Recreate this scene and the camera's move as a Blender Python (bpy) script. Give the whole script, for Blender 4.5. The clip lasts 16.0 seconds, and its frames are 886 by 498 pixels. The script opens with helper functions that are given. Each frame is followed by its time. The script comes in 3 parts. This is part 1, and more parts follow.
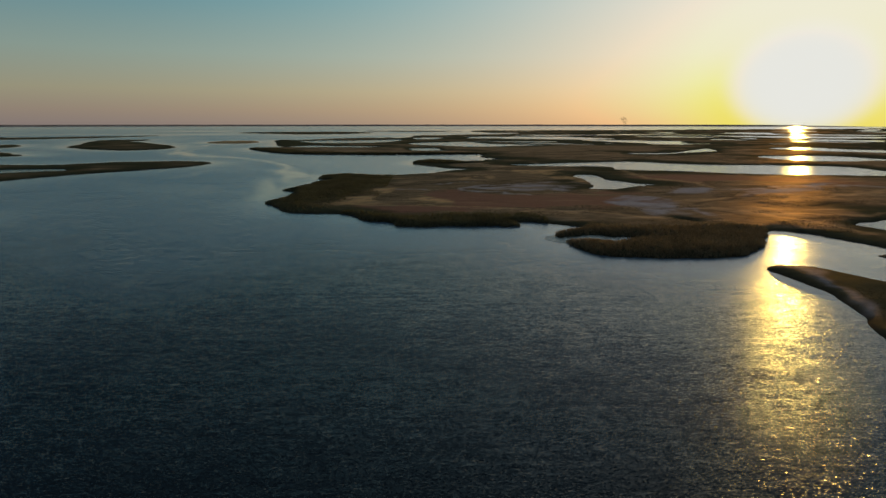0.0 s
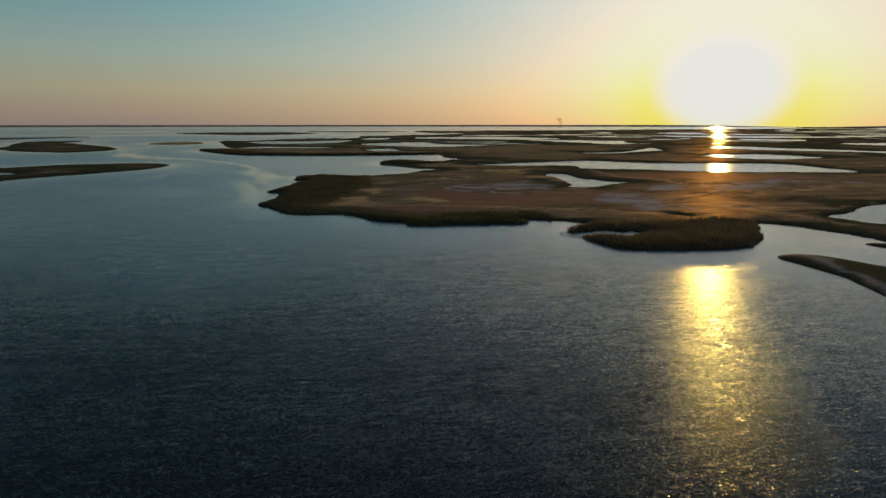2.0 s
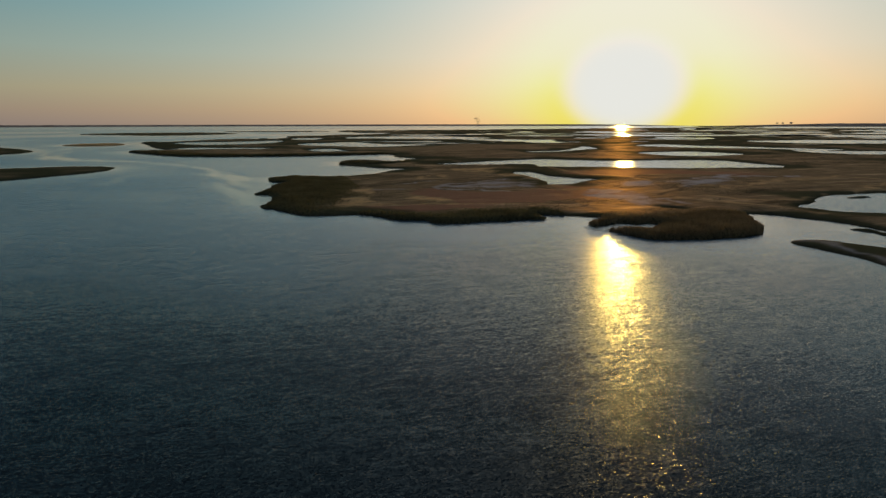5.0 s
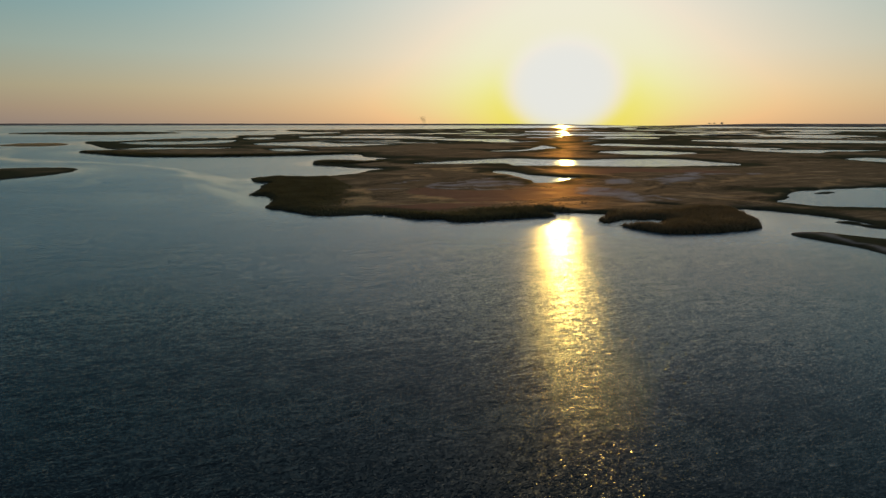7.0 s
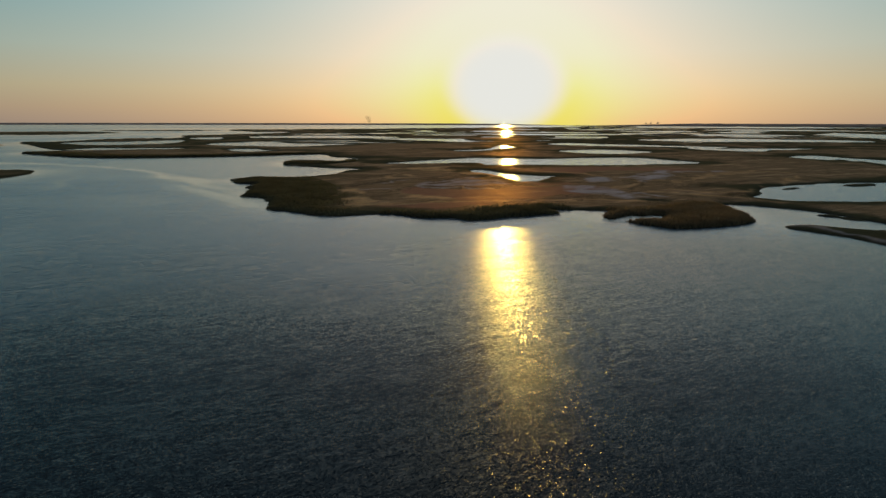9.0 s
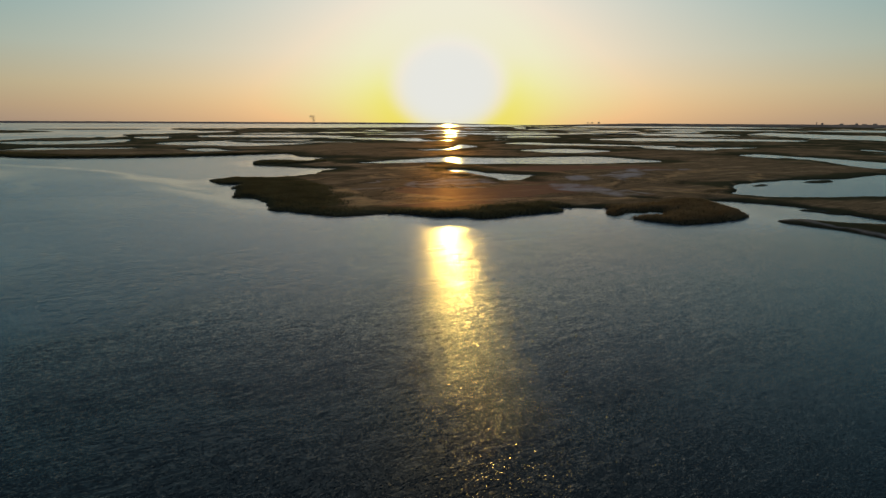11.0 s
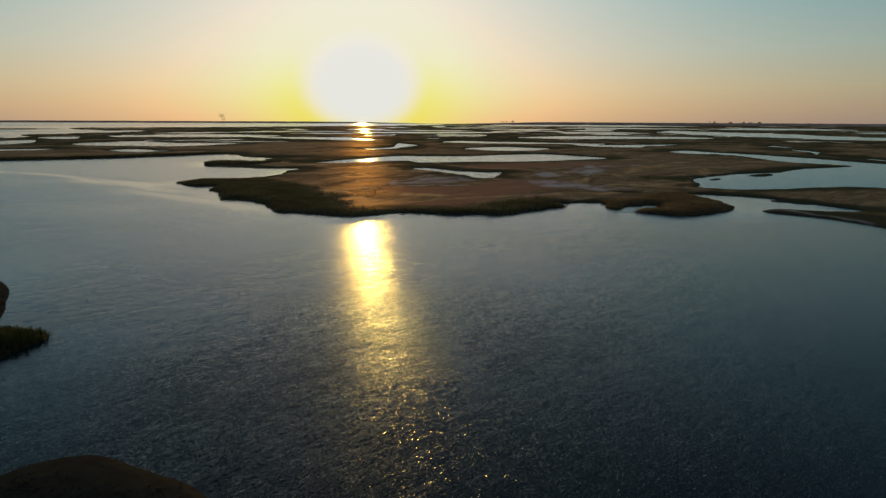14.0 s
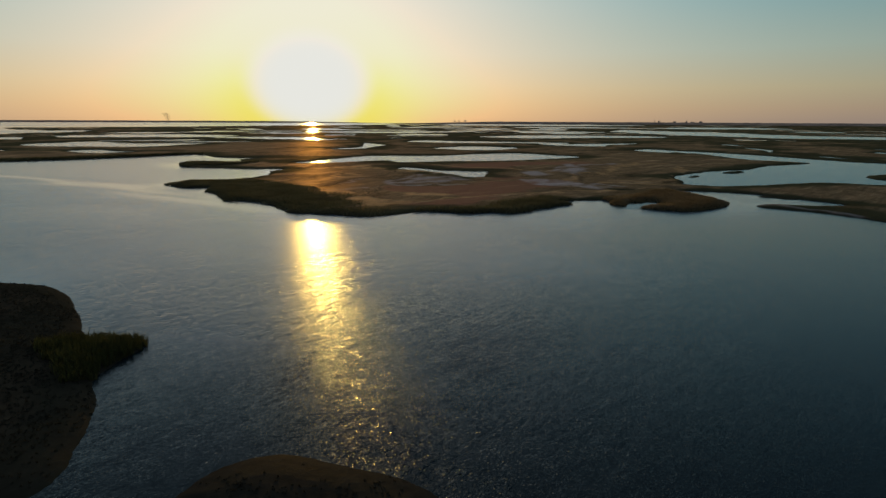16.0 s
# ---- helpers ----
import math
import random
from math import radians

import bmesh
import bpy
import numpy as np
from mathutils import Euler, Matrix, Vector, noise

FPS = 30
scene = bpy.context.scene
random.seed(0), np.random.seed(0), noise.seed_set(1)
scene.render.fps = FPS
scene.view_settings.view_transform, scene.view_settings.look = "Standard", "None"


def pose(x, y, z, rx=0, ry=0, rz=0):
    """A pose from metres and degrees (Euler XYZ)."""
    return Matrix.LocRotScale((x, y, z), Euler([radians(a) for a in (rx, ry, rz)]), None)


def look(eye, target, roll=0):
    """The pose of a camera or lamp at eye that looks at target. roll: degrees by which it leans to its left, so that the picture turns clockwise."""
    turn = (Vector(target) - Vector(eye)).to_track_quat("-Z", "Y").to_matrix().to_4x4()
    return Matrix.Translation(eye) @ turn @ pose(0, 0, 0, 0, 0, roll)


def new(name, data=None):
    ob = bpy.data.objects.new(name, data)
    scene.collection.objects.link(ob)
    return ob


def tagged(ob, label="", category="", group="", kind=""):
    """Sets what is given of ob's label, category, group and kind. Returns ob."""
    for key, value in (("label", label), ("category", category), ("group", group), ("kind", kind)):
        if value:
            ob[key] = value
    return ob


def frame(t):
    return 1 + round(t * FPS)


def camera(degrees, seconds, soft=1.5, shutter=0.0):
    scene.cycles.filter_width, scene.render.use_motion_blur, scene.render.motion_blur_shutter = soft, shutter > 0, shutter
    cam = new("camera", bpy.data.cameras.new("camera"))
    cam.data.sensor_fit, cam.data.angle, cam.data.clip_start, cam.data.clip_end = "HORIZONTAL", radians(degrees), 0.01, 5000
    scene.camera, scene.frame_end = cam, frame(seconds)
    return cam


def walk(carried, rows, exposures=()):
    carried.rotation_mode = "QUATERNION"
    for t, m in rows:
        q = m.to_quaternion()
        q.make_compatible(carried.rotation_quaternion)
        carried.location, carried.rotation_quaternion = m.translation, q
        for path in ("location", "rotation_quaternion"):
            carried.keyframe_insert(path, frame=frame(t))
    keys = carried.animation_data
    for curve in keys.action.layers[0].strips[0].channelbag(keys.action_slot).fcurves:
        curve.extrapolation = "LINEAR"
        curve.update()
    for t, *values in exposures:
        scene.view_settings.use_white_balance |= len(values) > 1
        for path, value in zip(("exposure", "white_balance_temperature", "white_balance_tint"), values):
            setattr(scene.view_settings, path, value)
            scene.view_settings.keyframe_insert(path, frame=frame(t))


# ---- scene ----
cam = camera(74.4, 16.0)
PATH = [
    (0, (0.494, -1.413, 22.323), (0.543, 0.541, 21.902), -0.0),
    (0.5, (-3.555, -1.939, 22.324), (-3.454, 0.013, 21.903), 0.0),
    (1, (-7.657, -2.309, 22.342), (-7.5, -0.36, 21.922), -0.0),
    (1.5, (-11.673, -2.578, 22.371), (-11.469, -0.633, 21.952), -0.0),
    (2, (-15.689, -2.73, 22.408), (-15.437, -0.791, 21.988), -0.0),
    (2.5, (-19.674, -2.799, 22.452), (-19.377, -0.867, 22.031), -0.0),
    (3, (-23.672, -2.794, 22.49), (-23.328, -0.87, 22.07), -0.0),
    (3.5, (-27.75, -2.726, 22.521), (-27.362, -0.81, 22.1), 0.0),
    (4, (-31.953, -2.492, 22.566), (-31.52, -0.586, 22.145), -0.07),
    (6.5, (-53.231, -0.399, 22.98), (-52.579, 1.444, 22.556), 0.07),
    (7, (-57.452, 0.278, 23.025), (-56.756, 2.104, 22.601), 0.07),
    (7.5, (-61.5, 1.077, 23.067), (-60.761, 2.887, 22.643), 0.07),
    (8, (-65.42, 2.149, 23.1), (-64.639, 3.941, 22.676), 0.14),
    (8.5, (-69.259, 3.337, 23.127), (-68.436, 5.11, 22.701), 0.14),
    (9, (-73.01, 4.719, 23.138), (-72.144, 6.471, 22.713), 0.14),
    (11.5, (-91.241, 13.235, 23.186), (-90.176, 14.873, 22.759), 0.22),
    (12, (-94.79, 15.257, 23.18), (-93.685, 16.869, 22.753), 0.07),
    (12.5, (-98.3, 17.494, 23.152), (-97.153, 19.076, 22.725), 0.14),
    (13, (-101.754, 19.807, 23.117), (-100.569, 21.361, 22.689), 0.22),
    (13.5, (-105.175, 22.094, 23.078), (-103.955, 23.62, 22.65), 0.22),
    (14, (-108.585, 24.355, 23.042), (-107.331, 25.853, 22.613), 0.29),
    (14.5, (-112.024, 26.627, 23.023), (-110.739, 28.098, 22.595), 0.29),
    (15, (-115.346, 28.969, 23.063), (-114.032, 30.414, 22.634), 0.29),
    (15.5, (-118.59, 31.426, 23.1), (-117.245, 32.842, 22.671), 0.29),
    (16, (-121.73, 33.951, 23.118), (-120.357, 35.34, 22.688), 0.29),
]
walk(cam, [(t, look(eye, target, roll)) for t, eye, target, roll in PATH], exposures=[(0.0, 0.0), (16.0, 0.0)])

# ---- world, sun ----
SUN_AZ, SUN_EL = 32.2, 3.5          # degrees clockwise from +y, and above the horizon
GLARE_EL = 3.5
SUN_WAY = Vector((math.sin(radians(SUN_AZ)) * math.cos(radians(SUN_EL)),
                  math.cos(radians(SUN_AZ)) * math.cos(radians(SUN_EL)), math.sin(radians(SUN_EL))))


def build_world():
    world = bpy.data.worlds.new("evening_sky")
    scene.world = world
    world.use_nodes = True
    nt = world.node_tree
    nt.nodes.clear()
    n, l = nt.nodes.new, nt.links.new

    def calc(op, a, b=None):
        g = n("ShaderNodeMath")
        g.operation = op
        for i, v in enumerate((a, b)):
            if isinstance(v, (int, float)):
                g.inputs[i].default_value = v
            elif v is not None:
                l(v, g.inputs[i])
        return g.outputs[0]

    def blend(kind, fac, a, b):
        g = n("ShaderNodeMix")
        g.data_type, g.blend_type = "RGBA", kind
        for slot, v in ((0, fac), (6, a), (7, b)):
            if isinstance(v, (int, float)):
                g.inputs[slot].default_value = v
            elif isinstance(v, tuple):
                g.inputs[slot].default_value = (*v, 1)
            else:
                l(v, g.inputs[slot])
        return g.outputs[2]

    def gradient(fac, stops):
        g = n("ShaderNodeValToRGB")
        while len(g.color_ramp.elements) < len(stops):
            g.color_ramp.elements.new(0.5)
        for e, (p, c) in zip(g.color_ramp.elements, stops):
            e.position, e.color = p, (*c, 1)
        l(fac, g.inputs[0])
        return g.outputs[0]

    sky = n("ShaderNodeTexSky")
    sky.sky_type, sky.sun_disc = "NISHITA", False
    sky.sun_elevation, sky.sun_rotation = radians(SUN_EL), radians(SUN_AZ)
    sky.air_density, sky.dust_density, sky.ozone_density, sky.altitude = 1.0, 1.5, 1.2, 20
    co = n("ShaderNodeTexCoord")
    way = n("ShaderNodeVectorMath")
    way.operation = "NORMALIZE"
    l(co.outputs["Generated"], way.inputs[0])
    sep = n("ShaderNodeSeparateXYZ")
    l(way.outputs[0], sep.inputs[0])
    dot = n("ShaderNodeVectorMath")
    dot.operation = "DOT_PRODUCT"
    dot.inputs[1].default_value = SUN_WAY
    l(way.outputs[0], dot.inputs[0])
    off = calc("MULTIPLY", calc("ARCCOSINE", calc("MINIMUM", dot.outputs["Value"], 1.0)), 180 / math.pi)
    # clear evening air away from the sun, and the dusty air round it, from the horizon to the zenith
    away = gradient(sep.outputs["Z"], AWAY_SKY)
    flank = gradient(sep.outputs["Z"], FLANK_SKY)
    away = blend("MIX", calc("EXPONENT", calc("MULTIPLY", calc("POWER", calc("DIVIDE", off, 52.0), 4.0), -1.0)), away, flank)
    sunward = gradient(sep.outputs["Z"], SUNWARD_SKY)
    air = blend("MIX", calc("EXPONENT", calc("MULTIPLY", calc("POWER", calc("DIVIDE", off, 26.0), 1.9), -1.0)), away, sunward)
    air = blend("ADD", 0.012, air, sky.outputs[0])
    # aureole: a wide white glare round the sun, with a yellow rim low on both sides of it
    side = n("ShaderNodeVectorMath")
    side.operation = "DOT_PRODUCT"
    side.inputs[1].default_value = (math.cos(radians(SUN_AZ)), -math.sin(radians(SUN_AZ)), 0.0)
    l(way.outputs[0], side.inputs[0])
    across = calc("DIVIDE", side.outputs["Value"], math.sin(radians(5.4)))
    upward = calc("DIVIDE", calc("SUBTRACT", sep.outputs["Z"], math.sin(radians(GLARE_EL))), math.sin(radians(4.25)))
    ring = calc("SQRT", calc("ADD", calc("MULTIPLY", across, across), calc("MULTIPLY", upward, upward)))
    ahead = calc("GREATER_THAN", dot.outputs["Value"], 0.5)
    fan = calc("DIVIDE", side.outputs["Value"], math.sin(radians(8.4)))
    lift = calc("DIVIDE", calc("SUBTRACT", sep.outputs["Z"], 0.012), 0.080)
    rim = calc("EXPONENT", calc("MULTIPLY", calc("POWER", calc("ADD", calc("MULTIPLY", fan, fan), calc("MULTIPLY", lift, lift)), 1.7), -1.0))
    air = blend("MIX", calc("MULTIPLY", calc("MULTIPLY", rim, ahead), 0.88), air, (0.83, 0.75, 0.09))
    core = calc("EXPONENT", calc("MULTIPLY", calc("POWER", calc("DIVIDE", ring, 1.03), 8.0), -1.0))
    air = blend("MIX", calc("MULTIPLY", core, ahead), air, (0.80, 0.80, 0.75))
    air = blend("DARKEN", 1.0, air, (0.86, 0.83, 0.78))
    bg = n("ShaderNodeBackground")
    l(air, bg.inputs[0])
    bg.inputs[1].default_value = 1.0
    out = n("ShaderNodeOutputWorld")
    l(bg.outputs[0], out.inputs[0])


AWAY_SKY = [(0.0, (0.215, 0.178, 0.168)), (0.02, (0.25, 0.205, 0.168)), (0.05, (0.272, 0.260, 0.185)), (0.105, (0.21, 0.28, 0.25)),
            (0.20, (0.085, 0.22, 0.275)), (0.25, (0.031, 0.115, 0.188)), (0.32, (0.008, 0.041, 0.082)), (0.5, (0.029, 0.051, 0.068)), (1.0, (0.081, 0.098, 0.114))]
FLANK_SKY = [(0.0, (0.31, 0.242, 0.19)), (0.02, (0.37, 0.285, 0.195)), (0.05, (0.395, 0.35, 0.232)), (0.105, (0.30, 0.385, 0.34)),
             (0.20, (0.125, 0.33, 0.37)), (0.30, (0.092, 0.288, 0.375)), (0.5, (0.064, 0.119, 0.152)), (1.0, (0.085, 0.100, 0.110))]
SUNWARD_SKY = [(0.0, (0.80, 0.52, 0.265)), (0.03, (0.82, 0.595, 0.335)), (0.06, (0.815, 0.65, 0.435)), (0.105, (0.785, 0.685, 0.545)),
               (0.21, (0.745, 0.725, 0.66)), (0.32, (0.62, 0.745, 0.83)), (0.5, (0.175, 0.26, 0.325)), (1.0, (0.085, 0.100, 0.110))]


build_world()
sun = new("sun", bpy.data.lights.new("sun", "SUN"))
sun.data.energy, sun.data.angle, sun.data.color = 0.77, radians(0.55), (1.0, 0.64, 0.13)
sun.matrix_world = look(SUN_WAY * 100, (0, 0, 0))


# ---- materials ----
def material(name):
    m = bpy.data.materials.new(name)
    m.use_nodes = True
    nt = m.node_tree
    return m, nt, nt.nodes["Principled BSDF"]


def noise_at(nt, scale, detail=4, rough=0.55, stretch=None, turn=0.0):
    pos = nt.nodes.new("ShaderNodeNewGeometry").outputs["Position"]
    if stretch:
        mp = nt.nodes.new("ShaderNodeMapping")
        mp.inputs["Rotation"].default_value[2] = radians(turn)
        mp.inputs["Scale"].default_value = stretch
        nt.links.new(pos, mp.inputs[0])
        pos = mp.outputs[0]
    t = nt.nodes.new("ShaderNodeTexNoise")
    t.inputs["Scale"].default_value, t.inputs["Detail"].default_value, t.inputs["Roughness"].default_value = scale, detail, rough
    nt.links.new(pos, t.inputs["Vector"])
    return t.outputs["Fac"]


def ramp(nt, fac, stops):
    r = nt.nodes.new("ShaderNodeValToRGB")
    while len(r.color_ramp.elements) < len(stops):
        r.color_ramp.elements.new(0.5)
    for e, (p, c) in zip(r.color_ramp.elements, stops):
        e.position, e.color = p, (*(c if len(c) == 3 else (c[0],) * 3), 1)
    nt.links.new(fac, r.inputs[0])
    return r.outputs[0]


def mixed(nt, fac, a, b, blend="MIX"):
    g = nt.nodes.new("ShaderNodeMix")
    g.data_type, g.blend_type = "RGBA", blend
    for value, slot in ((fac, 0), (a, 6), (b, 7)):
        if isinstance(value, (int, float)):
            g.inputs[slot].default_value = value
        elif isinstance(value, tuple):
            g.inputs[slot].default_value = (*value, 1)
        else:
            nt.links.new(value, g.inputs[slot])
    return g.outputs[2]


def math_node(nt, op, a, b):
    g = nt.nodes.new("ShaderNodeMath")
    g.operation = op
    for i, value in enumerate((a, b)):
        if isinstance(value, (int, float)):
            g.inputs[i].default_value = value
        else:
            nt.links.new(value, g.inputs[i])
    return g.outputs[0]


def attribute(nt, name):
    a = nt.nodes.new("ShaderNodeAttribute")
    a.attribute_name = name
    return a.outputs["Fac"]


WIND = 8         # degrees by which the ripples veer


LEE = (0.042, -0.040, 0.0)


def ripples(nt, waves, amount, lean=None, fade=None, lee=LEE):
    """The slope of small waves: for each train its scale, detail, stretch, turn, steepness and peakedness."""
    def vec(op, a, b):
        g = nt.nodes.new("ShaderNodeVectorMath")
        g.operation = op
        for i, v in enumerate((a, b)):
            if isinstance(v, tuple):
                g.inputs[i].default_value = v
            elif v is not None:
                nt.links.new(v, g.inputs[i])
        return g
    total = None
    for scale, detail, stretch, turn, steep, peaks in waves:
        mp = nt.nodes.new("ShaderNodeMapping")
        mp.inputs["Rotation"].default_value[2] = radians(turn)
        mp.inputs["Scale"].default_value = stretch
        nt.links.new(nt.nodes.new("ShaderNodeNewGeometry").outputs["Position"], mp.inputs[0])
        t = nt.nodes.new("ShaderNodeTexNoise")
        t.inputs["Scale"].default_value, t.inputs["Detail"].default_value, t.inputs["Roughness"].default_value = scale, detail, 0.6
        nt.links.new(mp.outputs[0], t.inputs["Vector"])
        off = vec("SUBTRACT", t.outputs["Color"], (0.5, 0.5, 0.5)).outputs[0]
        slope = vec("MULTIPLY", off, steep).outputs[0]
        if peaks:                                           # mostly gentle, with a few steep little crests
            size = vec("DOT_PRODUCT", off, off).outputs["Value"]
            grown = nt.nodes.new("ShaderNodeVectorMath")
            grown.operation = "SCALE"
            nt.links.new(slope, grown.inputs[0])
            nt.links.new(math_node(nt, "ADD", math_node(nt, "MULTIPLY", size, peaks), 0.12), grown.inputs["Scale"])
            slope = grown.outputs[0]
        if fade is not None and scale > 2:                  # far out only the longer waves stand up
            part_way = nt.nodes.new("ShaderNodeVectorMath")
            part_way.operation = "SCALE"
            nt.links.new(slope, part_way.inputs[0])
            nt.links.new(fade, part_way.inputs["Scale"])
            slope = part_way.outputs[0]
        total = slope if total is None else vec("ADD", total, slope).outputs[0]
    if lean is not None:                                 # out on the open water the lee faces are the steeper ones
        tilt = nt.nodes.new("ShaderNodeVectorMath")
        tilt.operation = "SCALE"
        tilt.inputs[0].default_value = lee
        if isinstance(lean, float):
            tilt.inputs["Scale"].default_value = lean
        else:
            nt.links.new(lean, tilt.inputs["Scale"])
        total = vec("ADD", total, tilt.outputs[0]).outputs[0]
    sized = nt.nodes.new("ShaderNodeVectorMath")
    sized.operation = "SCALE"
    nt.links.new(total, sized.inputs[0])
    if isinstance(amount, (int, float)):
        sized.inputs["Scale"].default_value = amount
    else:
        nt.links.new(amount, sized.inputs["Scale"])
    veer = nt.nodes.new("ShaderNodeVectorRotate")
    veer.rotation_type = "Z_AXIS"
    veer.inputs["Angle"].default_value = radians(WIND)
    nt.links.new(sized.outputs[0], veer.inputs["Vector"])
    up = vec("ADD", veer.outputs[0], (0.0, 0.0, 1.0)).outputs[0]
    return vec("NORMALIZE", up, None).outputs[0]


def make_sea():
    m, nt, b = material("rippled_sea_water")
    calm = attribute(nt, "calm")
    silt = attribute(nt, "silt")
    patches = noise_at(nt, 0.018, 4, 0.6, (1.0, 2.2, 1.0), 20)
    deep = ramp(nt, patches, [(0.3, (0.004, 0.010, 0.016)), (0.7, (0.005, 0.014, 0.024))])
    # the outer water's paler blue paints extra sky reflection into its body colour
    deep = mixed(nt, attribute(nt, "shoal_sheen"), deep, ramp(nt, patches, [(0.3, (0.080, 0.142, 0.215)), (0.7, (0.105, 0.185, 0.275))]))
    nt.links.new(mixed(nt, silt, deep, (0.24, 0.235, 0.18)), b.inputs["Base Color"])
    b.inputs["IOR"].default_value = 1.33
    wide = attribute(nt, "open")
    rough = math_node(nt, "SUBTRACT", math_node(nt, "ADD", 0.225, math_node(nt, "MULTIPLY", wide, 0.01)), math_node(nt, "MULTIPLY", calm, 0.10))
    nt.links.new(rough, b.inputs["Roughness"])
    gusts = ramp(nt, noise_at(nt, 0.035, 3, 0.5, (1.0, 1.8, 1.0), 10), [(0.3, (0.85,)), (0.7, (1.1,))])
    gusts = math_node(nt, "MULTIPLY", gusts, attribute(nt, "breeze"))
    gusts = math_node(nt, "MULTIPLY", gusts, math_node(nt, "SUBTRACT", 1.0, math_node(nt, "MULTIPLY", wide, 0.1)))
    still = math_node(nt, "SUBTRACT", 1.0, math_node(nt, "MULTIPLY", calm, 0.85))
    nt.links.new(ripples(nt, [(0.24, 2, (1.0, 5.0, 1.0), 3, (0.02, 0.13, 0), 0), (0.8, 1, (1.0, 4.5, 1.0), 6, (0.05, 0.23, 0), 14.0),
                              (2.4, 1, (1.0, 2.6, 1.0), -4, (0.05, 0.14, 0), 38.0), (5.8, 1, (1.0, 2.2, 1.0), 10, (0.22, 0.42, 0), 34.0)],
                         math_node(nt, "MULTIPLY", gusts, still), math_node(nt, "MULTIPLY", wide, still), math_node(nt, "SUBTRACT", 1.0, math_node(nt, "MULTIPLY", wide, 0.5))), b.inputs["Normal"])
    return m


def make_pond():
    m, nt, b = material("calm_pond_water")
    b.inputs["Base Color"].default_value = (0.012, 0.032, 0.034, 1)
    b.inputs["Roughness"].default_value = 0.12
    b.inputs["IOR"].default_value = 1.33
    nt.links.new(ripples(nt, [(0.9, 3, (1.0, 2.0, 1.0), 14, (0.14, 0.30, 0), 0), (6.0, 2, (1.0, 1.7, 1.0), 4, (0.34, 0.9, 0), 0)], 1.0, 1.0, lee=(-0.052, -0.036, 0.0)), b.inputs["Normal"])
    return m


def make_marsh():
    m, nt, b = material("marsh_ground")
    broad = noise_at(nt, 0.035, 5, 0.6, (1.0, 1.7, 1.0), -20)
    fine = noise_at(nt, 0.9, 6, 0.7)
    c = ramp(nt, broad, [(0.36, (0.080, 0.062, 0.044)), (0.44, (0.190, 0.130, 0.086)), (0.50, (0.098, 0.073, 0.052)), (0.56, (0.25, 0.162, 0.104)), (0.64, (0.33, 0.215, 0.138))])
    streaks = noise_at(nt, 0.10, 5, 0.65, (0.30, 2.0, 1.0), -22)
    c = mixed(nt, 0.85, c, ramp(nt, streaks, [(0.34, (0.30,)), (0.45, (0.90,)), (0.51, (0.45,)), (0.60, (1.0,)), (0.68, (1.8,))]), "MULTIPLY")
    c = mixed(nt, attribute(nt, "red"), c, (0.175, 0.060, 0.055))
    c = mixed(nt, attribute(nt, "dry"), c, (0.60, 0.34, 0.165))
    c = mixed(nt, attribute(nt, "mud"), c, (0.56, 0.47, 0.50))
    c = mixed(nt, attribute(nt, "cover"), c, (0.044, 0.046, 0.029))
    # dark tracks and damp edges, plus painted shade on bank sides and near islets
    c = mixed(nt, attribute(nt, "wet_shade"), c, (0.036, 0.031, 0.027))
    c = mixed(nt, 0.75, c, ramp(nt, fine, [(0.25, (0.45,)), (0.75, (1.25,))]), "MULTIPLY")
    nt.links.new(c, b.inputs["Base Color"])
    nt.links.new(mixed(nt, attribute(nt, "wet_shade"), c, (0.01, 0.01, 0.01)), b.inputs["Sheen Tint"])
    b.inputs["Sheen Weight"].default_value, b.inputs["Sheen Roughness"].default_value = 0.3, 0.5
    b.inputs["Roughness"].default_value = 0.95
    b.inputs["Specular IOR Level"].default_value = 0.0
    straw = nt.nodes.new("ShaderNodeBsdfAnisotropic")       # dry stems glint warm against the light
    gleam = mixed(nt, attribute(nt, "mud"), (0.225, 0.130, 0.070), (0.09, 0.065, 0.060))
    gleam = mixed(nt, 0.8, gleam, ramp(nt, streaks, [(0.34, (0.45,)), (0.46, (0.95,)), (0.52, (0.7,)), (0.66, (1.35,))]), "MULTIPLY")
    gleam = mixed(nt, math_node(nt, "MULTIPLY", attribute(nt, "cover"), 0.85), gleam, (0.026, 0.022, 0.010))
    nt.links.new(mixed(nt, attribute(nt, "wet_shade"), gleam, (0.007, 0.006, 0.005)), straw.inputs["Color"])
    straw.inputs["Roughness"].default_value = 0.54
    both = nt.nodes.new("ShaderNodeAddShader")
    nt.links.new(b.outputs[0], both.inputs[0])
    nt.links.new(straw.outputs[0], both.inputs[1])
    nt.links.new(both.outputs[0], nt.nodes["Material Output"].inputs[0])
    bump = nt.nodes.new("ShaderNodeBump")
    bump.inputs["Distance"].default_value, bump.inputs["Strength"].default_value = 0.3, 0.3
    nt.links.new(fine, bump.inputs["Height"])
    nt.links.new(bump.outputs[0], b.inputs["Normal"])
    nt.links.new(bump.outputs[0], straw.inputs["Normal"])
    return m


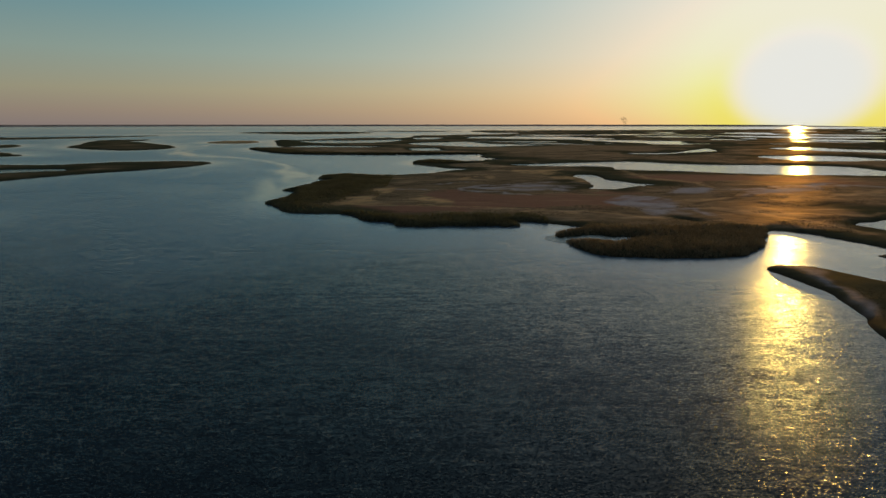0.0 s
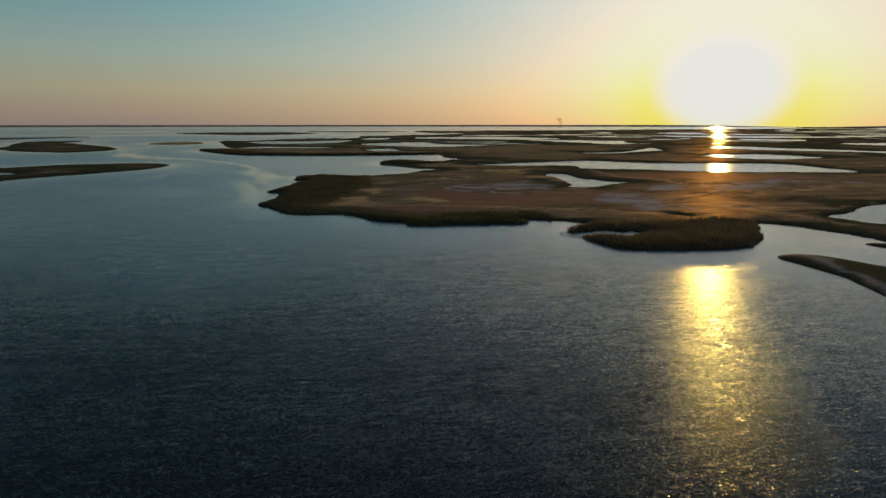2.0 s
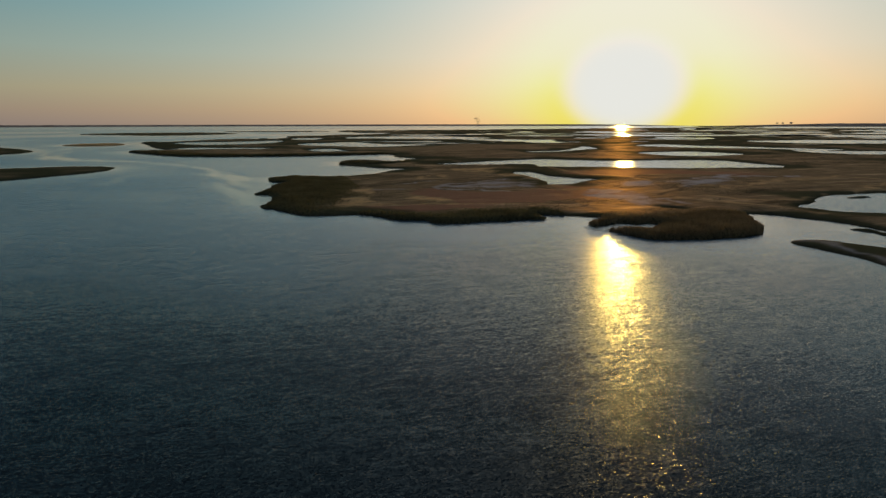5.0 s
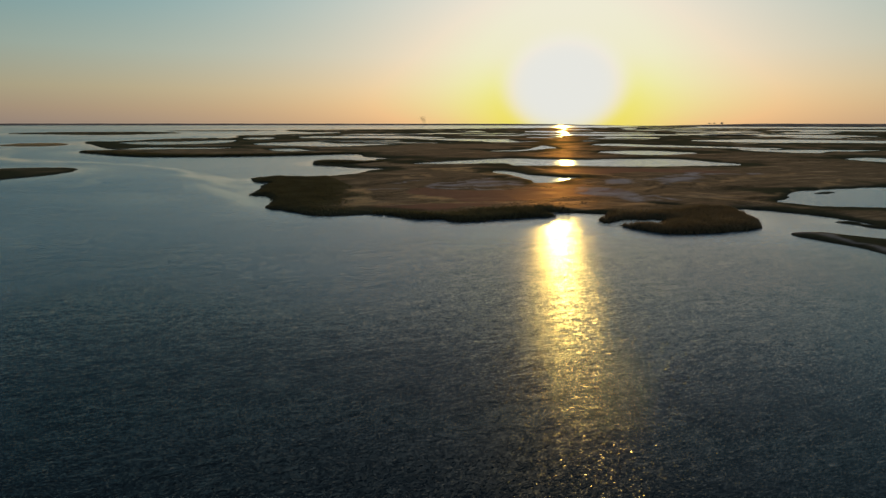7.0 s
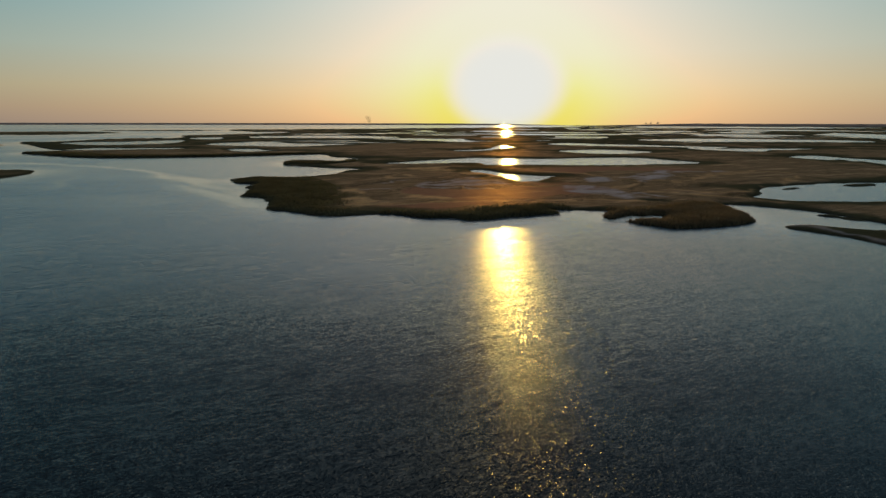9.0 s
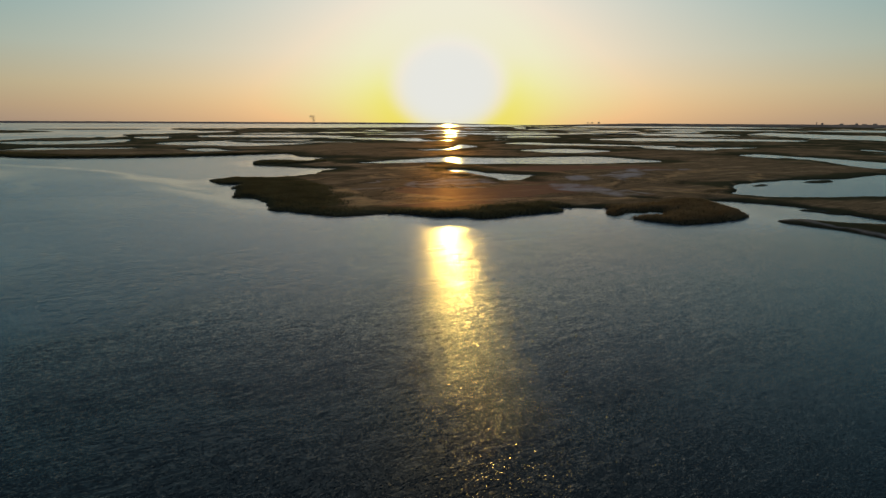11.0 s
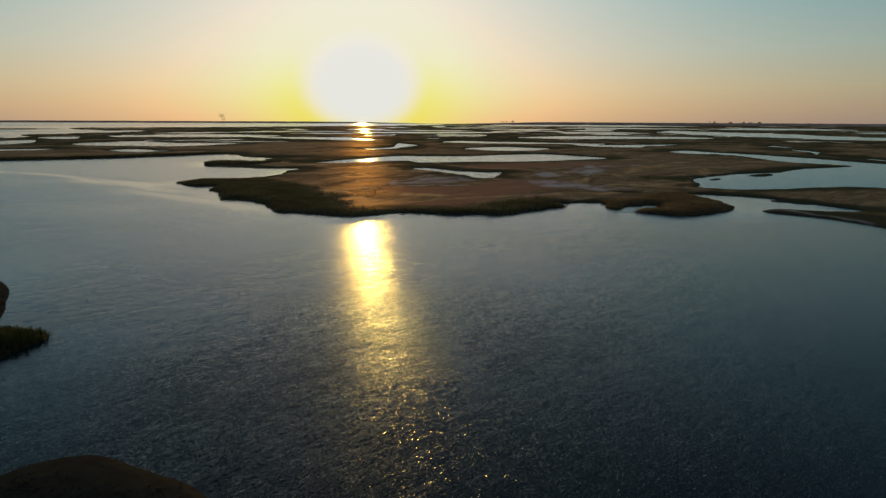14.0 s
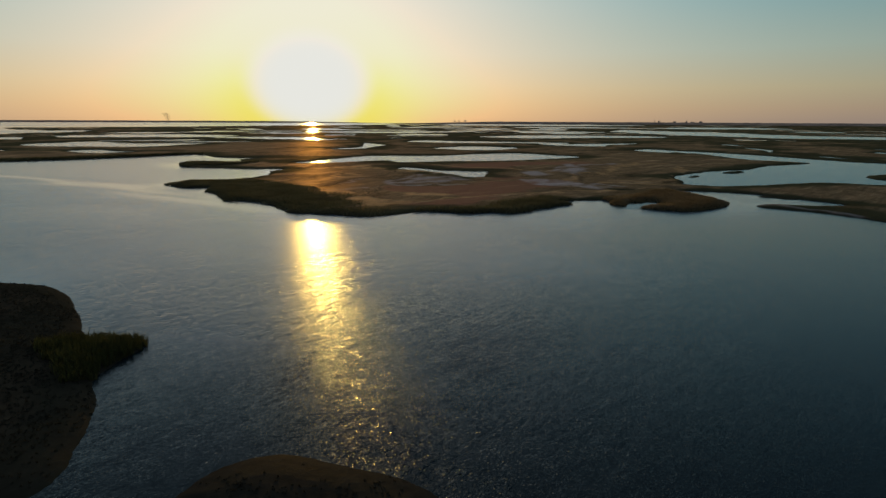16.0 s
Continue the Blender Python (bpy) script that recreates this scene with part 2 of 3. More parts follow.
def make_plant(name, dark, light, glow):
    """Thin leaves: part of the light that falls on their back comes through."""
    m, nt, b = material(name)
    isle = nt.nodes.new("ShaderNodeNewGeometry").outputs["Random Per Island"]
    c = ramp(nt, isle, [(0.0, dark), (1.0, light)])
    c = mixed(nt, 0.7, c, ramp(nt, noise_at(nt, 0.12, 3), [(0.3, (0.55,)), (0.7, (1.2,))]), "MULTIPLY")
    nt.links.new(c, b.inputs["Base Color"])
    b.inputs["Roughness"].default_value = 0.7
    b.inputs["Specular IOR Level"].default_value = 0.2
    tr = nt.nodes.new("ShaderNodeBsdfTranslucent")
    nt.links.new(c, tr.inputs[0])
    mx = nt.nodes.new("ShaderNodeMixShader")
    mx.inputs[0].default_value = glow
    nt.links.new(b.outputs[0], mx.inputs[1])
    nt.links.new(tr.outputs[0], mx.inputs[2])
    nt.links.new(mx.outputs[0], nt.nodes["Material Output"].inputs[0])
    return m


def make_plain(name, colour, rough=0.8, vary=0.3, scale=0.2):
    m, nt, b = material(name)
    nt.links.new(mixed(nt, vary, colour, ramp(nt, noise_at(nt, scale, 4), [(0.3, (0.5,)), (0.7, (1.3,))]), "MULTIPLY"), b.inputs["Base Color"])
    b.inputs["Roughness"].default_value = rough
    b.inputs["Specular IOR Level"].default_value = 0.0
    return m


SEA, POND, MARSH = make_sea(), make_pond(), make_marsh()
REED = make_plant("reed_leaves", (0.190, 0.132, 0.082), (0.330, 0.230, 0.138), 0.72)
GREEN_REED = make_plant("green_reed_leaves", (0.120, 0.104, 0.060), (0.215, 0.178, 0.100), 0.75)
SCRUB = make_plant("dark_scrub", (0.038, 0.035, 0.028), (0.066, 0.058, 0.044), 0.35)
SEDGE = make_plant("green_sedge", (0.060, 0.062, 0.024), (0.130, 0.122, 0.042), 0.5)
GRASS = make_plant("salt_marsh_grass", (0.078, 0.062, 0.038), (0.175, 0.125, 0.074), 0.6)
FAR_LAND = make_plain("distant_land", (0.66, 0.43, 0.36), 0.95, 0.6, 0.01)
FAR_WALL = make_plain("distant_masonry", (0.45, 0.38, 0.34), 0.9)


# ---- plan of the shores, in metres ----
FRONT = [(-43.2, 183), (-43.6, 176), (-46.8, 168), (-42, 158), (-36.2, 148), (-27.7, 145), (-18.7, 143), (-15.2, 134), (-8.6, 131), (-6.2, 127),
         (5.7, 125.2), (19.7, 125.6), (22, 131), (29.3, 127.5), (33.9, 123), (26.9, 116.6), (27.1, 107), (29.5, 98.2), (35.2, 94.5),
         (49.4, 93.8), (58.1, 98), (65.5, 107), (74.5, 120)]
CHANNEL = [(83, 104), (83.5, 95.8), (79.5, 79.7), (76, 70), (66.8, 77), (64.2, 81.6), (61.8, 85.7), (58, 88.1), (55.2, 88.2), (53.7, 86.2),
           (53.4, 82.5), (54, 77), (54.2, 72.5), (53, 67.5), (51.5, 62.5), (48.9, 55.9), (46.5, 40), (60, 5), (95, -40), (400, -300), (3000, -900)]
HORIZON = [(4700, 200), (4400, 2000), (3400, 3400), (2800, 3600), (2161, 2711), (1486, 2316), (1005, 2158), (561, 1959), (302, 2021)]
NORTH = [(175, 1895), (113, 1659), (146, 1454), (153, 1229), (66, 1195), (-18, 1116), (-26, 955), (-81, 939), (-129, 895), (-171, 809),
         (-203, 799), (-164, 648), (-140, 577), (-133, 586), (-117, 605), (-89, 594), (-50, 581), (-53, 557), (-87, 558), (-113, 556),
         (-130, 562), (-148, 548), (-157, 523), (-140, 491), (-110, 450), (-82, 433), (-47, 426), (7, 429)]
INLET = [(40, 433), (35, 396), (43, 379), (52, 369), (35, 363), (28, 343), (20, 340), (17, 347), (-1, 354), (-8, 336), (-5, 321), (9, 302),
         (23, 289), (12, 278), (7, 270), (-6, 259), (-21, 253), (-30, 259), (-39, 258), (-45.4, 250), (-43, 239), (-39, 233.5), (-42.5, 222),
         (-45, 213), (-49.5, 198), (-44, 190.5)]
ISLANDS = {
    "long": [(-270, 312), (-232, 324), (-201, 323), (-182, 343), (-152, 350), (-135, 350), (-126, 342), (-125, 325), (-127, 305),
             (-140, 290), (-155, 267), (-170, 236), (-181, 207), (-300, 190)],
    "round": [(-344, 571), (-366, 630), (-418, 748), (-404, 771), (-358, 735), (-281, 636), (-242, 575), (-232, 530), (-253, 498), (-291, 520)],
    "bar": [(-433, 772), (-420, 823), (-380, 836), (-375, 770), (-404, 765)],
    "west": [(-858, 963), (-679, 958), (-578, 1015), (-481, 1114), (-509, 973), (-546, 886), (-597, 842), (-741, 831)],
    "low": [(-538, 635), (-443, 624), (-430, 632), (-392, 559), (-455, 536)],
    "spit": [(-387, 455), (-329, 462), (-304, 440), (-287, 425), (-293, 410), (-337, 395)],
    "outer": [(-454, 1471), (-385, 1584), (-238, 1601), (-138, 1463), (-151, 1304), (-239, 1221), (-351, 1295)],
    "far": [(-188, 1709), (-82, 1827), (107, 1717), (0, 1626)],
    "lagoon": [(185, 86), (204, 83), (217, 73), (189, 69), (174, 77)],
    "tongue": [(77.6, 95.2), (81.7, 93.8), (82.1, 89.5), (80.8, 84), (78.1, 87), (78.2, 92.1)],
    "arm": [(309, 231), (323, 229), (300, 201), (264, 179), (275, 192), (305, 219)],
    "flat": [(159, 136), (174, 135), (175, 132), (162, 131)],
    "shoal_sheen": [(128, 139), (134, 139), (136, 136), (127, 135)],
    "scrub": [(-120, 137), (-113, 139), (-109, 135), (-106.5, 131), (-105, 124), (-105.7, 114.2), (-107, 104), (-103, 98), (-107, 94),
              (-109.6, 91), (-110.5, 86.7), (-112, 82.9), (-114.2, 78.9), (-117, 75), (-124, 76), (-140, 90), (-140, 125)],
    "bank": [(-258, 700), (-255, 750), (-228, 768), (-202, 720), (-217, 672)],
    "sandy": [(-111.5, 67.7), (-109.5, 69.3), (-107.1, 69.7), (-104.2, 68.7), (-102.2, 66.1), (-100.7, 63), (-99.5, 59.7), (-99.1, 56.4),
              (-102.2, 54.6), (-107, 56.4), (-110.7, 61.7)],
}
PONDS = {
    "lake": [(45, 318), (62, 325), (80, 334), (104, 343), (124, 342), (152, 319), (192, 314), (218, 301), (218, 277), (216, 251), (194, 245),
             (145, 255), (121, 273), (102, 276), (91, 284), (97, 296), (86, 305), (61, 305)],
    "bright": [(65, 254), (71, 256), (73, 248), (71, 235), (75, 228), (78, 217), (83, 213), (73, 206), (64, 197), (58, 197), (57, 202),
               (62, 210), (63, 220), (65, 237)],
    "lagoon": [(117, 138), (133, 144), (165, 143), (189, 135), (216, 136), (247, 131), (268, 125), (268, 143), (271, 160), (293, 185),
               (316, 209), (310, 232), (320, 266), (352, 268), (346, 244), (340, 205), (327, 165), (312, 140), (302, 118), (294, 97), (286, 76),
               (258, 60), (173, 55), (150, 73), (146, 84), (138, 96), (103.5, 110.7), (96.2, 124.6), (108, 131)],
    "creek": [(150, 439), (170, 447), (186, 452), (207, 469), (233, 506), (252, 529), (236, 477), (205, 451), (176, 429), (159, 426)],
    "pool_a": [(221, 393), (242, 405), (280, 402), (289, 358), (258, 344), (230, 342), (219, 367)],
    "pool_b": [(308, 526), (360, 552), (368, 504), (391, 472), (411, 421), (426, 396), (390, 384), (375, 420), (328, 458), (311, 492)],
    "pool_c": [(375, 400), (393, 378), (431, 361), (475, 340), (424, 332), (405, 337), (373, 321), (355, 334), (355, 372)],
    "pool_d": [(-23, 669), (7, 705), (55, 709), (68, 655), (101, 634), (126, 607), (89, 587), (50, 565), (22, 589), (-12, 623)],
    "pool_e": [(-17, 521), (-5, 539), (9, 534), (14, 504), (24, 495), (7, 486), (-10, 488)],
    "pool_f": [(-159, 744), (-139, 787), (-97, 783), (-41, 824), (-43, 743), (-65, 692), (-102, 671), (-130, 689)],
    "reach": [(1135, 750), (1371, 851), (1309, 739), (1209, 559), (1172, 453), (1050, 349), (1061, 214), (1056, 162), (872, 142), (870, 185),
              (829, 289), (874, 382), (908, 488), (1008, 614)],
    "slit": [(26.0, 112.0), (32.9, 114.3), (37, 113.0), (41.2, 111.8), (37, 107.4), (32, 108.4), (27.6, 108.8)],
    "puddle": [(60.2, 134.4), (61.6, 132.2), (62.2, 129.4), (61.0, 130.8)],
    "cut": [(-239, 276), (-208, 290), (-191, 297), (-182, 296), (-171, 284), (-173, 277), (-192, 267), (-221, 255)],
}
# winding creeks, with their half widths
CREEKS = [([(472, 250), (455, 228), (436, 210), (412, 192), (384, 182), (370, 164), (355, 146), (334, 128), (328, 114), (320, 97)], 2.6)]
# oval pools farther out: x, y, half length, half width, degrees
OVALS_NEAR = [(440, 120, 14, 7, 20), (518, 123, 17, 10, 164), (504, 252, 24, 8, 46), (142, 648, 54, 16, 151),
              (264, 651, 32, 22, 112), (107, 724, 51, 20, 160), (390, 639, 16, 12, 11), (260, 757, 69, 31, 145), (639, 531, 146, 75, 148),
              (491, 717, 53, 32, 128), (2, 900, 62, 21, 83), (415, 810, 37, 26, 83), (535, 751, 52, 32, 92), (174, 914, 118, 83, 144)]
OVALS_MID = [(473, 860, 41, 13, 69), (422, 978, 57, 43, 121), (837, 672, 56, 37, 20), (280, 1065, 64, 27, 29), (259, 1109, 94, 58, 167),
             (649, 948, 165, 73, 154), (828, 852, 96, 37, 27), (913, 814, 163, 96, 123), (160, 1333, 79, 48, 84),
             (779, 1129, 106, 56, 160), (546, 1364, 69, 26, 57), (743, 1339, 131, 52, 64)]
OVALS_FAR = [(1186, 971, 95, 56, 24), (1481, 403, 86, 59, 158), (1152, 1170, 122, 94, 166), (1412, 1114, 122, 51, 39), (1280, 1510, 153, 107, 173),
             (1288, 1704, 151, 25, 51), (1749, 1254, 209, 188, 69), (2091, 878, 330, 206, 10), (1493, 1969, 232, 30, 50), (2676, 2193, 600, 580, 60)]


# ---- numeric helpers ----
def value_noise(x, y, seed=0):
    xi, yi = np.floor(x).astype(np.int64), np.floor(y).astype(np.int64)
    fx, fy = x - xi, y - yi
    fx, fy = fx * fx * (3 - 2 * fx), fy * fy * (3 - 2 * fy)
    def h(a, b):
        k = (a * 374761393 + b * 668265263 + seed * 974634777) & 0x7FFFFFFF
        k = ((k ^ (k >> 13)) * 1274126177) & 0x7FFFFFFF
        return ((k ^ (k >> 16)) & 0xFFFF) / 32767.5 - 1
    a, b, c, d = h(xi, yi), h(xi + 1, yi), h(xi, yi + 1), h(xi + 1, yi + 1)
    return (a + (b - a) * fx) * (1 - fy) + (c + (d - c) * fx) * fy


def fractal(x, y, scale, octaves=3, seed=0):
    total = 0
    for o in range(octaves):
        total = total + value_noise(x * 2 ** o / scale, y * 2 ** o / scale, seed + 17 * o) * 0.5 ** o
    return total


def smooth_loop(points, n=4):
    """A closed Catmull-Rom curve through the points."""
    p = np.array(points, float)
    a, b, c, d = np.roll(p, 1, 0), p, np.roll(p, -1, 0), np.roll(p, -2, 0)
    out = []
    for k in range(n):
        t = k / n
        out.append(0.5 * (2 * b + (c - a) * t + (2 * a - 5 * b + 4 * c - d) * t * t + (3 * b - a - 3 * c + d) * t ** 3))
    return np.stack(out, 1).reshape(-1, 2)


def oval(x, y, a, b, turn, n=16):
    t = np.linspace(0, 2 * np.pi, n, endpoint=False)
    u, v = a * np.cos(t), b * np.sin(t) * (1 + 0.25 * np.cos(t * 3 + x))
    c, s = math.cos(radians(turn)), math.sin(radians(turn))
    return np.stack([x + u * c - v * s, y + u * s + v * c], 1)


def ribbon(points, half):
    """A narrow loop along a line, tapered to its ends."""
    p = np.array(points, float)
    way = np.gradient(p, axis=0)
    out = np.stack([-way[:, 1], way[:, 0]], 1) / np.linalg.norm(way, axis=1, keepdims=True)
    wide = half * np.clip(np.sin(np.linspace(0.15, np.pi - 0.15, len(p))) * 1.8, 0.3, 1)[:, None]
    return smooth_loop(np.concatenate([p + out * wide, (p - out * wide)[::-1]]), 3)


def inside_by(x, y, loop, reach):
    """Signed distance to a loop, positive inside, cut off at reach outside its box."""
    out = np.full(x.shape, -float(reach))
    lo, hi = loop.min(0) - reach, loop.max(0) + reach
    pick = np.nonzero((x > lo[0]) & (x < hi[0]) & (y > lo[1]) & (y < hi[1]))[0]
    if len(pick) == 0:
        return out
    px, py = x[pick], y[pick]
    best, odd = np.full(px.shape, 1e18), np.zeros(px.shape, bool)
    for (ax, ay), (bx, by) in zip(loop, np.roll(loop, -1, 0)):
        ex, ey = bx - ax, by - ay
        t = np.clip(((px - ax) * ex + (py - ay) * ey) / (ex * ex + ey * ey + 1e-12), 0, 1)
        best = np.minimum(best, (px - ax - t * ex) ** 2 + (py - ay - t * ey) ** 2)
        if ay != by:
            odd ^= ((ay > py) != (by > py)) & (px < ax + (py - ay) * ex / ey)
    out[pick] = np.where(odd, 1, -1) * np.sqrt(best)
    return out


MAIN = smooth_loop(FRONT + CHANNEL + HORIZON + NORTH + INLET, 4)
ISLAND_LOOPS = {k: smooth_loop(v) for k, v in ISLANDS.items()}
POND_LOOPS = {k: smooth_loop(v) for k, v in PONDS.items()}
CREEK_LOOPS = [ribbon(*c) for c in CREEKS]
OVAL_LOOPS = [oval(*o) for o in OVALS_NEAR + OVALS_MID + OVALS_FAR]
CENTRE = np.array((-60.0, 10.0))


def ragged(x, y):
    """How far the shore wanders from its smooth line."""
    r = np.hypot(x - CENTRE[0], y - CENTRE[1])
    near = fractal(x, y, 5, 5, 3) * (0.95 + 0.7 * np.exp(-((x + 45) / 16) ** 2 - ((y - 205) / 60) ** 2) - 0.75 * np.exp(-((x - 58) / 22) ** 2 - ((y - 70) / 26) ** 2)
                                     - 0.6 * np.exp(-((x - 61) / 6) ** 2 - ((y - 133) / 8) ** 2))
    mid = fractal(x, y, 30, 3, 5) * 2.2 * np.clip((r - 150) / 150, 0, 1)
    far = fractal(x, y, 140, 3, 9) * 14 * np.clip((r - 700) / 600, 0, 1)
    return near + mid + far


def land_by(x, y):
    """Distance inside the land (negative: over water) at each place, and which land it is (0: the main marsh)."""
    main = inside_by(x, y, MAIN, 60)
    for loop in [*POND_LOOPS.values(), *CREEK_LOOPS, *OVAL_LOOPS]:
        main = np.minimum(main, -inside_by(x, y, loop, 60))
    r, a = np.hypot(x - CENTRE[0], y - CENTRE[1]), np.arctan2(x - CENTRE[0], y - CENTRE[1])
    band = np.log(np.maximum(r, 1.0)) * 26
    slough = fractal(a * 9 + 0.15 * band, band, 1.0, 3, 13)
    main = np.minimum(main, np.where((r > 620) & (a > -0.25), (0.80 - slough) * r * 0.02, main))
    which = np.zeros(x.shape, int)
    for i, (name, loop) in enumerate(ISLAND_LOOPS.items()):
        d = inside_by(x, y, loop, 60)
        if name == "long":
            d = np.minimum(d, -inside_by(x, y, POND_LOOPS["cut"], 60))
        which = np.where(d > main, i + 1, which)
        main = np.maximum(main, d)
    firm = np.isin(which, [list(ISLAND_LOOPS).index(k) + 1 for k in ("scrub", "sandy")])
    return main + ragged(x, y) * np.where(firm, 0.25, 1.0), which


def land_height(x, y, d):
    bank = np.where(d > 0, 0.70 * (1 - np.exp(-np.maximum(d, 0) / 1.6)), d * 0.25)
    return np.maximum(bank + np.where(d > 0, fractal(x, y, 5, 2, 21) * 0.10 * np.clip(d / 4, 0, 1), 0), -0.6)


def polar(az, r0, r1, grow, far):
    """A fan of places: finer near the middle of the plan."""
    rs = [r0]
    while rs[-1] < r1:
        rs.append(rs[-1] * (1 + max(grow, 0.6 / max(rs[-1], 6.0) if rs[-1] < 40 else 0.0) + rs[-1] * far))
    R, A = np.meshgrid(np.array(rs), np.radians(az), indexing="ij")
    return CENTRE[0] + R * np.sin(A), CENTRE[1] + R * np.cos(A)


def sheet(name, x, y, z, keep, mat, layers=None, smooth=True):
    """A mesh on a grid of places; keep says which of the grid's faces to keep."""
    n, m = x.shape
    idx = np.arange(n * m).reshape(n, m)
    quads = np.stack([idx[:-1, :-1], idx[:-1, 1:], idx[1:, 1:], idx[1:, :-1]], -1)[keep]
    used, back = np.unique(quads, return_inverse=True)
    quads = back.reshape(-1, 4)[:, ::-1]
    co = np.stack([x.ravel(), y.ravel(), z.ravel()], 1)[used]
    me = bpy.data.meshes.new(name)
    me.vertices.add(len(co))
    me.vertices.foreach_set("co", co.ravel())
    me.loops.add(quads.size)
    me.loops.foreach_set("vertex_index", quads.ravel().astype(np.int32))
    me.polygons.add(len(quads))
    me.polygons.foreach_set("loop_start", np.arange(0, quads.size, 4, dtype=np.int32))
    me.update(calc_edges=True)
    me.polygons.foreach_set("use_smooth", np.full(len(quads), smooth))
    for key, values in (layers or {}).items():
        at = me.attributes.new(key, "FLOAT", "POINT")
        at.data.foreach_set("value", values.ravel()[used].astype(np.float32))
    me.materials.append(mat)
    return new(name, me)


# ---- the sea ----
SLICK = [(-47, 172), (-50, 190), (-54, 212), (-60, 270), (-66, 300), (-79, 330), (-100, 366), (-135, 402), (-168, 420), (-206, 487), (-224, 555),
         (-222, 660), (-200, 766)]
THIN_SLICKS = [([(-186, 433), (-205, 518), (-200, 626), (-208, 766), (-196, 910)], 9, 0.7), ([(-115, 300), (-119, 334), (-134, 366)], 5, 0.5),
               ([(-105, 247), (-107, 276), (-101, 296)], 4, 0.35), ([(-70, 222), (-71, 260), (-72, 292)], 4, 0.4), ([(-52, 214), (-68, 225), (-81, 227)], 3, 0.35),
               ([(-63, 252), (-72, 289), (-90, 302)], 4, 0.4)]
SHELTER = smooth_loop([(-48, 258), (-20, 250), (30, 280), (40, 300), (60, 370), (45, 440), (-60, 430), (-100, 380), (-60, 300)])
COVE = smooth_loop([(-116, 68), (-111, 84), (-106, 93), (-101, 99), (-95, 93), (-98, 80), (-103, 68), (-109, 65)])
SOUND = smooth_loop([(60, 98), (90, 128), (98, 90), (80, 60), (58, 80)])


def line_distance(x, y, pts):
    best = np.full(x.shape, 1e18)
    for (ax, ay), (bx, by) in zip(pts, pts[1:]):
        ex, ey = bx - ax, by - ay
        t = np.clip(((x - ax) * ex + (y - ay) * ey) / (ex * ex + ey * ey), 0, 1)
        best = np.minimum(best, (x - ax - t * ex) ** 2 + (y - ay - t * ey) ** 2)
    return np.sqrt(best)


def build_sea():
    x, y = polar(np.concatenate([np.arange(-180, -64, 1.0), np.arange(-64, 110, 0.3), np.arange(110, 180.5, 1.0)]), 0.5, 5000, 0.0125, 0)
    x[0], y[0] = CENTRE                                     # the fan closes at its hub
    fx, fy = x.ravel(), y.ravel()
    wx, wy = fx + fractal(fx, fy, 40, 2, 31) * 6, fy + fractal(fx, fy, 40, 2, 32) * 6
    d = line_distance(wx, wy, SLICK)
    width = 4 + 6 * np.exp(-((fy - 235) / 75) ** 2)       # a milky fan off the point, then a thin winding line
    feather = np.clip(0.75 + 0.6 * fractal(fx * 0.9 + fy * 0.25, (fy - fx) * 0.12, 5, 3, 36), 0.25, 1)
    streak = np.exp(-(d / width) ** 2) * feather
    for line, w, strength in THIN_SLICKS:
        streak = np.maximum(streak, strength * feather * np.exp(-(line_distance(wx, wy, line) / (0.6 * w)) ** 2))
    side = np.exp(-(d / (width * 4.5)) ** 2) * np.clip(fractal(fx * 0.8 + fy * 0.6, (fy - fx) * 0.2, 14, 2, 33) * 1.2, 0, 1)
    calm = np.clip(streak + 0.6 * side, 0, 1)
    reach, turn = np.hypot(fx - CENTRE[0], fy - CENTRE[1]), np.arctan2(fx - CENTRE[0], fy - CENTRE[1])
    bands = fractal(turn * 6, np.log(np.maximum(reach, 1)) * 14, 1.0, 3, 37)
    breeze = 1.02 + 0.10 * np.clip((fx + 50) / 60, -1, 1)    # the wind freshens towards the east
    calm = np.maximum(calm, np.clip(bands * 1.6, 0, 0.9) * np.clip((reach - 500) / 900, 0, 1))   # calm lanes far out
    for loop in (SHELTER, SOUND):
        calm = np.maximum(calm, np.clip(inside_by(fx, fy, loop, 10) / 12 + 0.3, 0, 0.3))
    calm = np.maximum(calm, np.clip(inside_by(fx, fy, COVE, 12) / 14 + 0.35, 0, 0.65))
    ashore = np.concatenate([land_by(fx[i:i + 40000], fy[i:i + 40000])[0] for i in range(0, len(fx), 40000)])
    calm = np.maximum(calm, 0.95 * np.exp(-np.maximum(-ashore, 0) / (3 + 0.03 * reach)) * np.clip((fy + 0.28 * fx - 60) / 60, 0, 1))   # smooth water in the lee of the banks
    near_shore = np.exp(-((fx + 50) ** 2 / 300 + (fy - 205) ** 2 / 4000))
    silt = np.clip(streak * (0.3 + 0.9 * near_shore) * 0.9 + side * 0.35, 0, 1)
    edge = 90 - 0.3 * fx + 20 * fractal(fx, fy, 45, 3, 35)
    shoal_sheen = np.clip((fy - edge) / 54 + 0.5, 0, 1)           # shallows towards the marsh, sky reflection put in as colour
    keep = np.ones((x.shape[0] - 1, x.shape[1] - 1), bool)
    ob = sheet("water", x, y, np.zeros(x.shape), keep, SEA, {"calm": calm, "silt": silt, "shoal_sheen": shoal_sheen * shoal_sheen * (3 - 2 * shoal_sheen), "breeze": breeze, "open": np.clip((fy + 0.28 * fx - 55) / 150, 0, 1) ** 0.8})
    tagged(ob, "dark blue-green rippled shallow sea at sunset with pale slicks", "sea", kind="structure")


build_sea()


